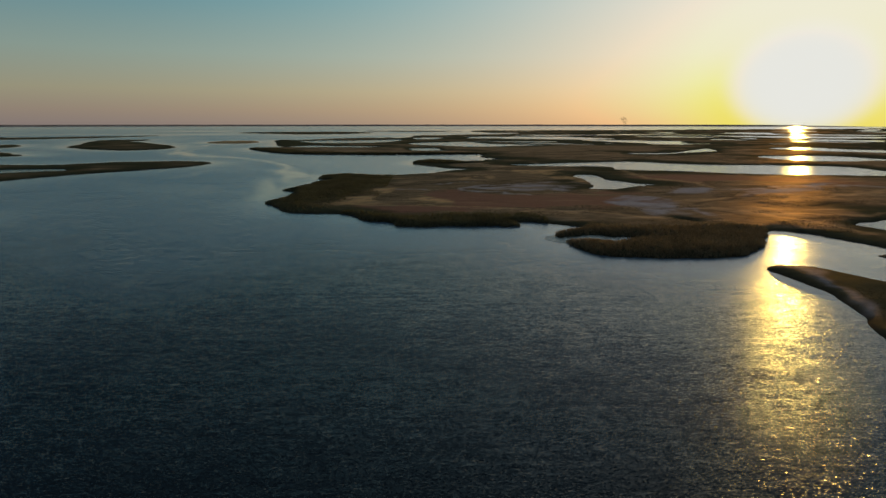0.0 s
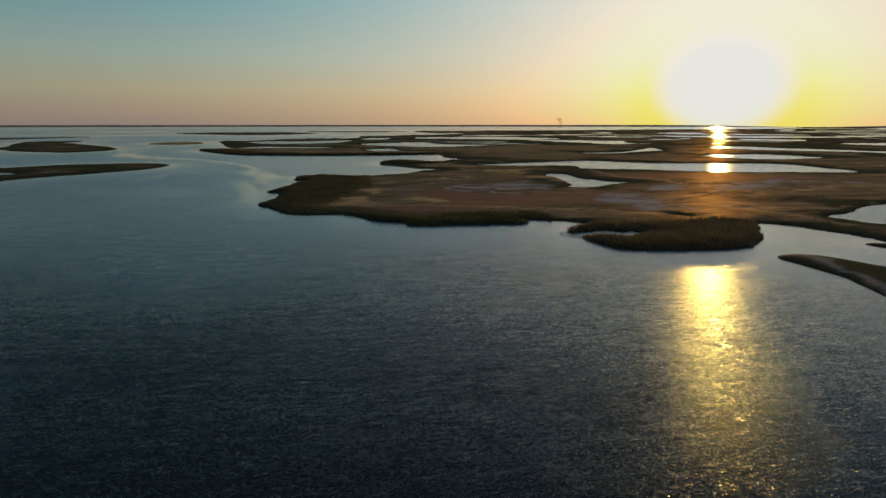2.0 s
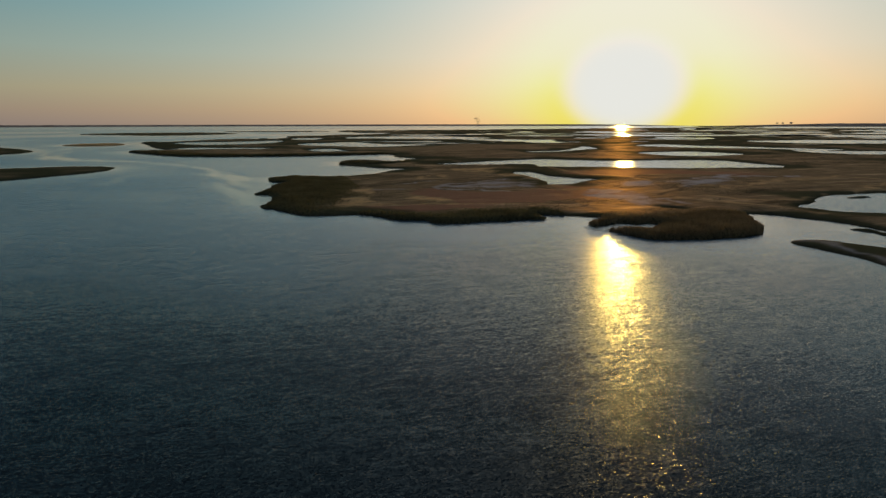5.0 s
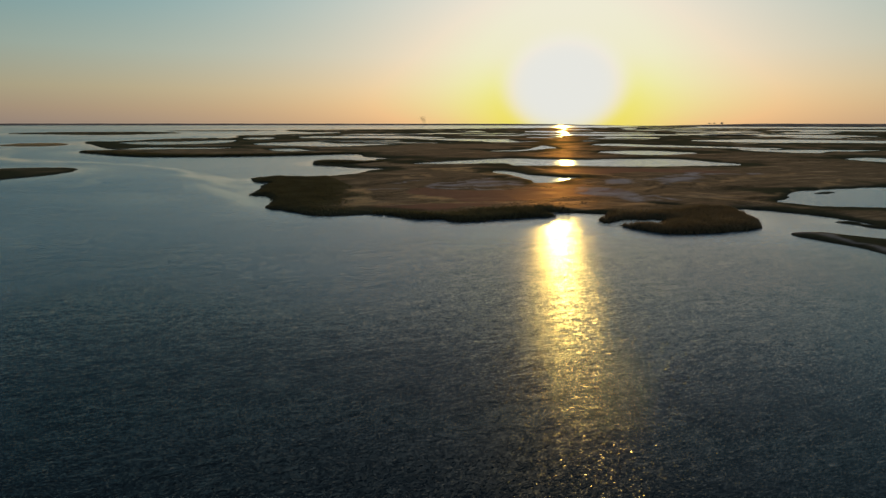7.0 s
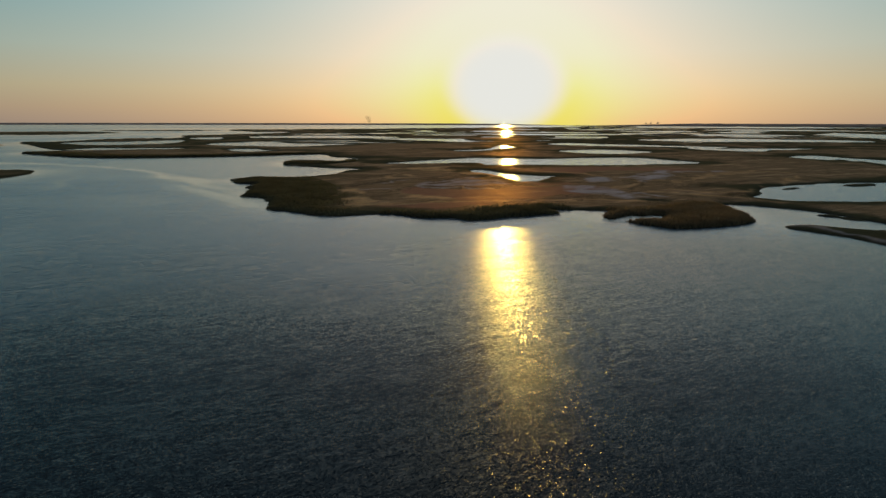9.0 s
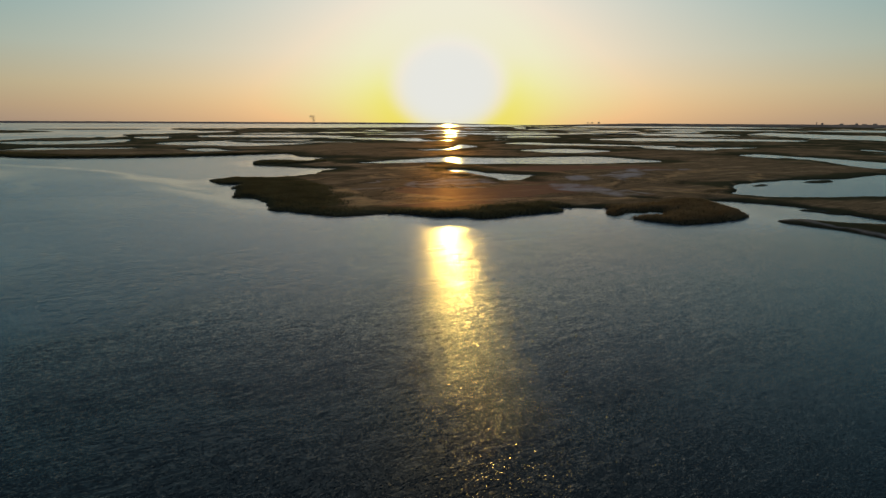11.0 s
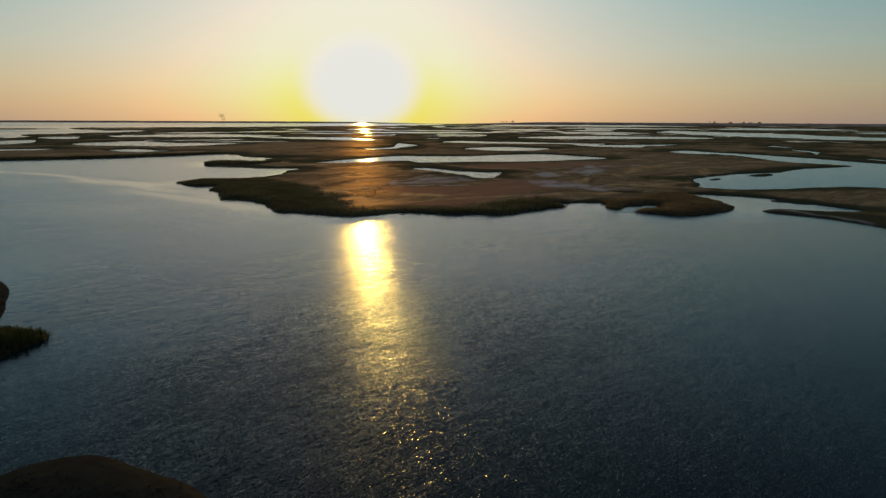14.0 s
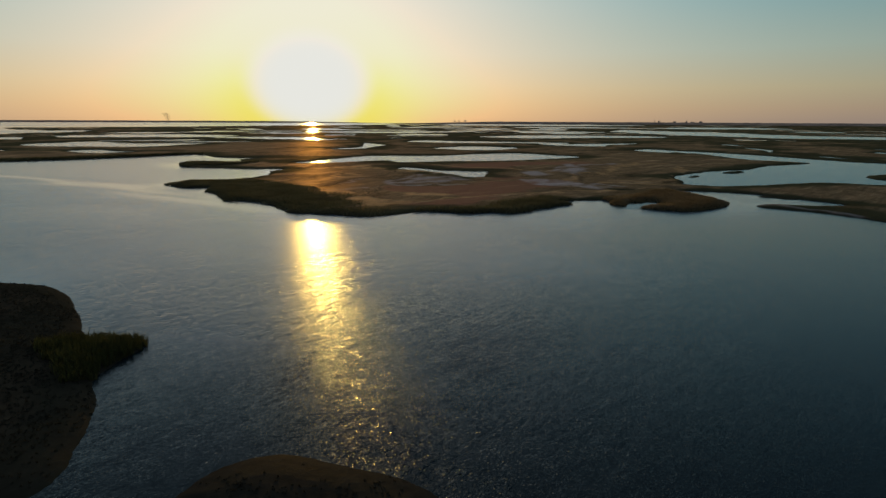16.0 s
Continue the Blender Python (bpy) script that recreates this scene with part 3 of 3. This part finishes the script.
def build_pond(loop, grow, label):
    me = bpy.data.meshes.new("pond")
    mid = loop.mean(0)
    nxt, prv = np.roll(loop, -1, 0), np.roll(loop, 1, 0)
    way = nxt - prv
    out = np.stack([way[:, 1], -way[:, 0]], 1) / (np.linalg.norm(way, axis=1, keepdims=True) + 1e-9)
    area = np.sum(loop[:, 0] * nxt[:, 1] - nxt[:, 0] * loop[:, 1])
    pts = loop + out * grow * (1 if area > 0 else -1)
    bm = bmesh.new()
    vs = [bm.verts.new((px, py, 0.02)) for px, py in pts]
    es = [bm.edges.new((vs[i], vs[i - 1])) for i in range(len(vs))]
    bmesh.ops.triangle_fill(bm, use_beauty=True, edges=es)
    bmesh.ops.recalc_face_normals(bm, faces=bm.faces[:])
    if bm.faces and sum(f.normal.z for f in bm.faces) < 0:
        bmesh.ops.reverse_faces(bm, faces=bm.faces[:])
    bm.to_mesh(me)
    bm.free()
    me.materials.append(POND)
    return tagged(new("pond", me), label, "pond", "pools in the marsh", "structure")


for key, loop in POND_LOOPS.items():
    build_pond(loop, 2.5, {"lake": "long calm lake in the marsh, bright with sky", "bright": "small bright crooked pond among salt grass",
                           "lagoon": "pale calm lagoon behind a low grassy point"}.get(key, "narrow calm pool in the dark marsh"))
for loop in CREEK_LOOPS:
    build_pond(loop, 1.5, "thin winding creek through the marsh")
for loop in OVAL_LOOPS:
    build_pond(loop, 2.0 + np.hypot(*loop.mean(0)) * 0.012, "thin bright pool in the far marsh")

# ---- the land ----
REED_BEDS = {
    "west": ([(-48, 152), (-50, 200), (-47, 258), (-24, 256), (-14, 224), (-20, 196), (-27, 168), (-33, 158), (-38, 148)], 0.5),
    "front": ([(-22, 147), (-8, 139), (24, 137), (24, 122), (-8, 122), (-20, 132)], 0.6),
    "east": ([(24, 122), (24, 100), (32, 90), (52, 90), (64, 98), (72, 116), (66, 124), (50, 120), (36, 124)], 0.65),
    "north": ([(-160, 515), (-110, 446), (0, 424), (44, 430), (20, 440), (-60, 442), (-100, 470), (-140, 530)], 0.9),
    "islet": ([(-10, 336), (0, 358), (30, 345), (30, 335), (10, 322)], 1.0),
    "point": ([(-111, 91.5), (-106, 92.5), (-103, 95), (-102.6, 97.5), (-104.5, 100.5), (-108, 102.5), (-112, 102)], 0.8),
}
ZONES = {
    "mud": [((36, 200), 17, 9, 20), ((116, 190), 14, 5, 20), ((128, 196), 30, 5, 40)],
    "dry": [((60, 232), 8, 16, 0)],
    "red": [((40, 165), 30, 14, -10), ((62, 190), 10, 14, 0), ((130, 230), 40, 14, -30), ((95, 230), 26, 16, 20), ((0, 150), 24, 6, -6)],
}
SPIT = [(52, 91), (60, 90), (67, 82), (66, 62), (50, 48), (44, 54), (55, 70)]
PATCHES = {
    "mud": [[(58.6, 174), (67.5, 173), (72, 165), (64.9, 146.4), (63.1, 137.2), (56.6, 136.5), (54.7, 146.7), (51, 157.6)],
            [(76.6, 182.7), (89.1, 198.8), (95.9, 198.6), (92, 182.3), (83.7, 178.1)]],
    "dry": [[(-26, 159), (-24.7, 176), (-19.6, 190.5), (-14.7, 200), (-11.5, 191), (-14.4, 170), (-15.7, 157)],
            [(-2.9, 175.4), (1.6, 174.9), (7, 161.4), (2.6, 159.5), (-1.3, 164.7)],
            [(32, 279.8), (37.7, 272.3), (63.4, 276.5), (55.3, 246), (45, 255.8)]],
    "red": [[(8, 192.5), (19.2, 180), (36.5, 176), (31, 150), (10.5, 155.3), (-0.5, 177.9)]],
}
# paths of pale mud and of dry litter, with their half widths
STREAKS = {
    "mud": [([(56.3, 86.6), (58.0, 80.5), (56.8, 74.5), (53.2, 64), (49, 57)], 1.2),
            ([(47, 217), (20, 206), (11.8, 197.3), (14.9, 187), (31.4, 179)], 1.3), ([(-8.4, 194.3), (-1.4, 193.5)], 1.0),
            ([(1.5, 209.6), (11.1, 216.7)], 1.0), ([(8.6, 218.5), (16.9, 219.9)], 1.0), ([(41, 220), (56.5, 214)], 1.2),
            ([(66.2, 149.4), (70, 146.3), (67.2, 137.1)], 1.1), ([(98, 175), (115.5, 193), (121, 189.4)], 1.4), ([(127.7, 205), (148.7, 203), (169.6, 193.6)], 2.0)],
    "dry": [([(13.8, 227.5), (17.8, 241.9), (26.4, 246.3), (27.1, 235.7)], 1.4), ([(-37.4, 160.3), (-26.5, 158), (-15.7, 157), (7.2, 153.4), (29.2, 148)], 0.9),
            ([(-31.7, 237), (-17.4, 233), (-2.2, 234)], 1.3), ([(22.9, 144.6), (41.7, 142.2), (51.3, 133.3), (58.6, 131.4)], 1.0),
            ([(71.6, 160.2), (82.6, 164.8), (98, 174.9), (111.9, 174.6)], 1.4), ([(70.7, 149.3), (78, 143.2), (85.9, 132.4), (88.8, 121), (88, 108.5)], 0.9),
            ([(90.8, 270.6), (88.7, 229.4), (102, 211.7), (97, 198.6)], 1.6), ([(107, 168), (148, 183.5), (187, 191), (189, 176.5)], 1.6),
            ([(87.5, 150.4), (89.7, 138), (104.7, 134.3), (135.7, 143.4), (177.3, 164.3)], 1.4)],
}
# dark wheel tracks and dry runnels
TRACKS = [([(67.7, 147), (75, 141.5), (78.5, 131), (79, 116)], 0.7), ([(73.3, 156.4), (82.4, 162.1), (93.8, 170.3), (102.8, 177.1)], 0.9),
          ([(104, 152), (116, 159), (125, 159), (146, 160)], 1.1), ([(30, 150), (52, 138), (66, 133)], 0.7), ([(-10, 205), (12, 222), (40, 228), (56, 220)], 1.2)]
STREAK_STRENGTH = {"mud": 0.85, "dry": 0.6}


def zone(x, y, spots, seed):
    total = np.zeros(x.shape)
    wx, wy = x + fractal(x, y, 9, 3, seed) * 5, y + fractal(x, y, 9, 3, seed + 1) * 5
    for (cx, cy), a, b, turn in spots:
        c, s = math.cos(radians(turn)), math.sin(radians(turn))
        u, v = (wx - cx) * c + (wy - cy) * s, -(wx - cx) * s + (wy - cy) * c
        total = np.maximum(total, np.clip((1.15 - np.hypot(u / a, v / b)) * 2.2, 0, 1))
    return total


def ground_layer(x, y, kind, seed):
    """How much of one kind of ground cover lies at each place."""
    total = zone(x, y, ZONES[kind], seed)
    wx, wy = x + fractal(x, y, 6, 3, seed + 2) * 1.8, y + fractal(x, y, 6, 3, seed + 3) * 3.0
    for pts in PATCHES[kind]:
        total = np.maximum(total, np.clip(inside_by(wx, wy, smooth_loop(pts), 8) / 2.5 + 0.4, 0, 1))
    if kind == "dry":
        total = total * np.clip(0.7 + 1.0 * fractal(x * 0.5 + y * 0.2, y * 1.2 - x * 0.4, 4, 4, seed + 6), 0, 1)
    if kind == "mud":
        total = total * np.clip(0.75 + 0.9 * fractal(x * 0.5 + y * 0.2, y * 1.2 - x * 0.4, 5, 3, seed + 5), 0, 1)
    for line, width in STREAKS.get(kind, ()):
        total = np.maximum(total, STREAK_STRENGTH[kind] * np.exp(-(line_distance(wx, wy, line) / width) ** 2))
    return total


LAND_LABELS = {0: ("wide flat salt marsh of brown grass and red saltwort", "marsh"), 1: ("long low dark grassy island", "island")}


def build_land():
    x, y = polar(np.arange(-62, 108.08, 0.16), 18, 4800, 0.0055, 1.8e-5)
    fx, fy = x.ravel(), y.ravel()
    d, which = land_by(fx, fy)
    z = land_height(fx, fy, d)
    mud, dry, red = (ground_layer(fx, fy, kind, seed) for kind, seed in (("mud", 41), ("dry", 51), ("red", 61)))
    dry = np.where(which == list(ISLANDS).index("bank") + 1, 0.85, dry)     # a bare sandbank
    reach = np.hypot(fx - CENTRE[0], fy - CENTRE[1])
    belt = (3.5 + 0.028 * reach) * np.clip(0.9 + 1.1 * fractal(fx, fy, 22, 3, 47), 0.25, 2.0)
    cover = np.clip(1.6 - d / belt, 0, 1)
    for pts in [pts for pts, _ in REED_BEDS.values()] + [SPIT]:
        cover = np.maximum(cover, np.clip(inside_by(fx, fy, smooth_loop(pts), 12) / 9 + 0.6, 0, 1))
    cover = np.where(which > 0, np.maximum(cover, 0.65 + 0.5 * fractal(fx, fy, 18, 3, 48)), cover)
    cover = np.clip(cover * (1 - 0.8 * np.maximum(dry, mud)), 0, 1)
    sandy = which == list(ISLANDS).index("sandy") + 1
    mud = np.where(sandy, np.clip(1.3 - np.abs(d - 2.3) / 0.75, 0, 0.42), mud)
    # the two near islets lie unlit: their shade is painted as near-black ground
    islet_shade = np.where(which == list(ISLANDS).index("scrub") + 1, 0.8, 0.0)
    islet_shade = np.where(sandy, np.where(d > 3.1, 0.985, np.where(d > 1.5, 0.87, 0.97)), islet_shade)
    tracks = np.zeros(fx.shape)
    for line, width in TRACKS:
        tracks = np.maximum(tracks, 0.55 * np.exp(-(line_distance(fx + fractal(fx, fy, 8, 2, 71), fy + fractal(fx, fy, 8, 2, 72), line) / width) ** 2))
    # the 1.2 m shore rim also paints the banks' shaded side
    layers = {"mud": mud * (0.75 + 0.25 * fractal(fx, fy, 4, 3, 44)), "dry": dry, "red": red, "cover": cover, "wet_shade": np.maximum.reduce([tracks, np.clip(1 - d / 1.2, 0, 1) * 0.8, islet_shade])}
    grid = d.reshape(x.shape)
    top = np.maximum.reduce([grid[:-1, :-1], grid[1:, :-1], grid[:-1, 1:], grid[1:, 1:]])
    w = which.reshape(x.shape)[:-1, :-1]
    zz = z.reshape(x.shape)
    names = ["salt_marsh"] + ["marsh_island"] * len(ISLANDS)
    for i in range(len(ISLANDS) + 1):
        keep = (top > -1.0) & (w == i)
        if keep.any():
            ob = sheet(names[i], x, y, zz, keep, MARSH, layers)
            label, cat = LAND_LABELS.get(i, ("low dark grassy islet in the shallow sea", "island"))
            tagged(ob, label, cat, kind="structure")


build_land()


# ---- reeds and grass ----
def blades(name, spots, mat, tall, wide, count, lean, label, category):
    """One field of leafy tufts, each of several tapered, bent leaves."""
    rng = np.random.default_rng(len(spots) + int(tall * 100))
    k = len(spots)
    base = np.repeat(spots, count, 0)
    n = len(base)
    h = tall * (0.65 + 0.5 * rng.random(n)) * np.repeat(0.8 + 0.4 * rng.random(k), count)
    face, tilt = rng.random(n) * 2 * np.pi, rng.random(n) * 2 * np.pi
    base = base + np.stack([rng.normal(0, 0.16 * tall ** 0.5, n), rng.normal(0, 0.16 * tall ** 0.5, n), np.full(n, -0.05)], 1)
    side = np.stack([np.cos(face), np.sin(face), np.zeros(n)], 1) * (wide * (0.6 + 0.8 * rng.random(n)))[:, None]
    bend = np.stack([np.cos(tilt), np.sin(tilt), np.zeros(n)], 1) * (h * lean * rng.random(n))[:, None]
    up = np.stack([np.zeros(n), np.zeros(n), h], 1)
    v = np.stack([base - side * 0.5, base + side * 0.5, base + up * 0.6 + bend * 0.4 + side * 0.42, base + up * 0.6 + bend * 0.4 - side * 0.42,
                  base + up + bend], 1).reshape(-1, 3)
    o = np.arange(n)[:, None] * 5
    me = bpy.data.meshes.new(name)
    me.vertices.add(len(v))
    me.vertices.foreach_set("co", v.ravel())
    loops = np.concatenate([o, o + 1, o + 2, o + 3, o + 3, o + 2, o + 4], 1).ravel().astype(np.int32)
    me.loops.add(len(loops))
    me.loops.foreach_set("vertex_index", loops)
    me.polygons.add(2 * n)
    me.polygons.foreach_set("loop_start", (np.arange(n)[:, None] * 7 + np.array([0, 4])).ravel().astype(np.int32))
    me.update(calc_edges=True)
    me.materials.append(mat)
    return tagged(new(name, me), label, category, kind="stuff")


def scatter(loop, density, seed, margin=0.0, test=None, feather=1.5):
    """Places on the ground inside a loop, standing on the land's surface."""
    rng = np.random.default_rng(seed)
    lo, hi = loop.min(0), loop.max(0)
    n = int((hi[0] - lo[0]) * (hi[1] - lo[1]) * density)
    x, y = lo[0] + rng.random(n) * (hi[0] - lo[0]), lo[1] + rng.random(n) * (hi[1] - lo[1])
    ok = inside_by(x, y, loop, 12) + fractal(x, y, 6, 2, seed) * 2.5 + rng.normal(0, feather, n) > margin
    x, y = x[ok], y[ok]
    d, _ = land_by(x, y)
    ok = d > 0.0
    if test:
        ok &= test(x, y, d)
    x, y, d = x[ok], y[ok], d[ok]
    return np.stack([x, y, land_height(x, y, d)], 1)


def fresh(x, y, d):
    """Off the bare mud and the litter of dead stems."""
    return (ground_layer(x, y, "mud", 41) < 0.45) & (ground_layer(x, y, "dry", 51) < 0.4)


for key, (pts, tall) in REED_BEDS.items():
    far = key in ("north", "islet")
    spots = scatter(smooth_loop(pts), 1.2 if far else 10.0 if key == "point" else 5.0, 70 + len(key), test=fresh, feather=5.0 if key == "west" else 1.5)
    blades("reed_bed", spots, {"point": SEDGE, "east": REED}.get(key, GREEN_REED), tall, 0.35 if far else 0.07, 8 if key == "point" else 6, 0.5, "dense dark brown-green reeds standing along the shore", "reeds")

MEADOW = smooth_loop([(-45, 150), (-44, 250), (20, 290), (60, 300), (150, 240), (110, 130), (78, 66), (50, 50), (56, 90), (76, 124), (30, 126)])
FAR_MEADOW = smooth_loop([(20, 292), (50, 360), (40, 440), (150, 480), (350, 400), (330, 260), (160, 245), (70, 300)])


def bare(x, y, d):
    return (ground_layer(x, y, "mud", 41) < 0.4) & (ground_layer(x, y, "dry", 51) < 0.35) & (ground_layer(x, y, "red", 61) < 0.6) & (d > 0.8) & (fractal(x * 0.45 + y * 0.15, y * 1.1 - x * 0.35, 9, 4, 81) > 0.02)


blades("marsh_grass", scatter(MEADOW, 3.4, 91, test=bare), GRASS, 0.15, 0.06, 4, 1.0, "low brown and straw-coloured salt grass", "grass")
blades("marsh_grass", scatter(FAR_MEADOW, 0.6, 92, test=bare), GRASS, 0.18, 0.2, 4, 1.0, "low brown salt grass round the lake", "grass")
SCRUB_LOOP = ISLAND_LOOPS["scrub"]
blades("island_scrub", scatter(SCRUB_LOOP, 7, 93, 0.5), SCRUB, 0.18, 0.08, 6, 0.8, "low dark scrub covering the islet", "scrub")
blades("island_grass", scatter(ISLAND_LOOPS["sandy"], 8, 94, 3.2), SCRUB, 0.14, 0.08, 6, 0.9, "dark grass on the crown of the sandy islet", "grass")


# ---- far shore ----
def build_far_shore(name, az0, az1, r, tall, rough, label):
    az = np.radians(np.arange(az0, az1, 0.06))
    h = tall * np.clip(np.minimum(az - az[0], az[-1] - az) / 0.16, 0.05, 1) * (1 + rough * fractal(np.degrees(az), az * 0, 0.5, 3, 11))
    rows = [(0.0, 0.0), (25.0, 0.75), (60.0, 1.0), (120.0, 0.0)]
    x = np.stack([CENTRE[0] + (r + o) * np.sin(az) for o, _ in rows])
    y = np.stack([CENTRE[1] + (r + o) * np.cos(az) for o, _ in rows])
    z = np.stack([h * f - 0.5 for _, f in rows])
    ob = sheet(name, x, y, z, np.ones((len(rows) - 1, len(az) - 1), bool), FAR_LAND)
    tagged(ob, label, "far shore", kind="structure")


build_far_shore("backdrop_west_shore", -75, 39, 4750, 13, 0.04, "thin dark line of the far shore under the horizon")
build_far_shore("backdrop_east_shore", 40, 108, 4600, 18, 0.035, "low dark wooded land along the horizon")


def build_smoke():
    """A thin column of smoke far off, bent over by the wind at its top."""
    rng = np.random.default_rng(5)
    bm = bmesh.new()
    at = CENTRE + 4800 * np.array((math.sin(radians(19.1)), math.cos(radians(19.1))))
    for i in range(13):
        t = i / 12
        x = at[0] - 16 * t * t + rng.normal(0, 2 + 5 * t)
        m = Matrix.Translation((x, at[1] + rng.normal(0, 4), 20 + 44 * t)) @ Matrix.Diagonal((14 + 12 * t, 5, 6 + 2 * t, 1))
        bmesh.ops.create_icosphere(bm, subdivisions=2, radius=1, matrix=m)
    for v in bm.verts:
        v.co += Vector((noise.noise(v.co * 0.2), 0, noise.noise(v.co * 0.2 + Vector((9, 0, 0))))) * 3
    me = bpy.data.meshes.new("smoke_plume")
    bm.to_mesh(me)
    bm.free()
    m, nt, b = material("thin_smoke")
    b.inputs["Base Color"].default_value = (0.45, 0.33, 0.28, 1)
    b.inputs["Roughness"].default_value = 1.0
    b.inputs["Alpha"].default_value = 0.05
    me.materials.append(m)
    tagged(new("smoke_plume", me), "thin grey smoke rising on the far horizon", "smoke", kind="stuff")


build_smoke()


def part(name, bm, mat, parent, label=""):
    me = bpy.data.meshes.new(name)
    bm.to_mesh(me)
    bm.free()
    me.materials.append(mat)
    ob = new(name, me)
    ob.parent = parent
    return tagged(ob, label) if label else ob


def box(x0, x1, y0, y1, z0, z1):
    bm = bmesh.new()
    bmesh.ops.create_cube(bm, size=1, matrix=Matrix.Translation(((x0 + x1) / 2, (y0 + y1) / 2, (z0 + z1) / 2)) @ Matrix.Diagonal((x1 - x0, y1 - y0, z1 - z0, 1)))
    return bm


def gable(w, d, z, rise):
    bm = bmesh.new()
    pts = [(-w / 2, -d / 2, z), (w / 2, -d / 2, z), (w / 2, d / 2, z), (-w / 2, d / 2, z), (-w / 2, 0, z + rise), (w / 2, 0, z + rise)]
    v = [bm.verts.new(p) for p in pts]
    for f in ((0, 1, 5, 4), (2, 3, 4, 5), (1, 2, 5), (3, 0, 4), (3, 2, 1, 0)):
        bm.faces.new([v[i] for i in f])
    return bm


FAR_RISE = 15.5        # the crest of the eastern shore, on which the houses stand


def far_building(az, r, w, d, h, rise, label):
    e = new("farm_building")
    e.matrix_world = pose(CENTRE[0] + r * math.sin(radians(az)), CENTRE[1] + r * math.cos(radians(az)), FAR_RISE, 0, 0, -az)
    part("wall", box(-w / 2, w / 2, -d / 2, d / 2, -0.5, h), FAR_WALL, e)
    part("roof", gable(w * 1.06, d * 1.1, h, rise), FAR_LAND, e, "grey pitched roof")
    return tagged(e, label, "building", "far buildings")


def far_mast(az, r, h, label):
    e = new("mast")
    e.matrix_world = pose(CENTRE[0] + r * math.sin(radians(az)), CENTRE[1] + r * math.cos(radians(az)), FAR_RISE)
    bm = bmesh.new()
    bmesh.ops.create_cone(bm, cap_ends=True, segments=8, radius1=2.2, radius2=1.0, depth=h, matrix=Matrix.Translation((0, 0, h / 2)))
    part("pole", bm, FAR_WALL, e)
    bm = bmesh.new()
    bmesh.ops.create_cone(bm, cap_ends=True, segments=10, radius1=3.4, radius2=3.4, depth=4, matrix=Matrix.Translation((0, 0, h - 4)))
    part("head", bm, FAR_WALL, e)
    return tagged(e, label, "mast", "far buildings")


for az, r, w, d, h, rise in [(63.9, 4660, 12, 14, 9, 3), (65.2, 4655, 20, 14, 6, 3), (66.2, 4660, 14, 14, 8, 3), (66.7, 4662, 24, 14, 5, 2),
                             (67.4, 4658, 22, 14, 7, 3), (46.0, 4660, 16, 14, 7, 3), (45.4, 4658, 12, 12, 6, 2), (45.0, 4660, 14, 12, 5, 2)]:
    far_building(az, r, w, d, h, rise, "small dark house on the far shore under the horizon")
far_mast(63.5, 4660, 17, "thin dark mast on the far shore")
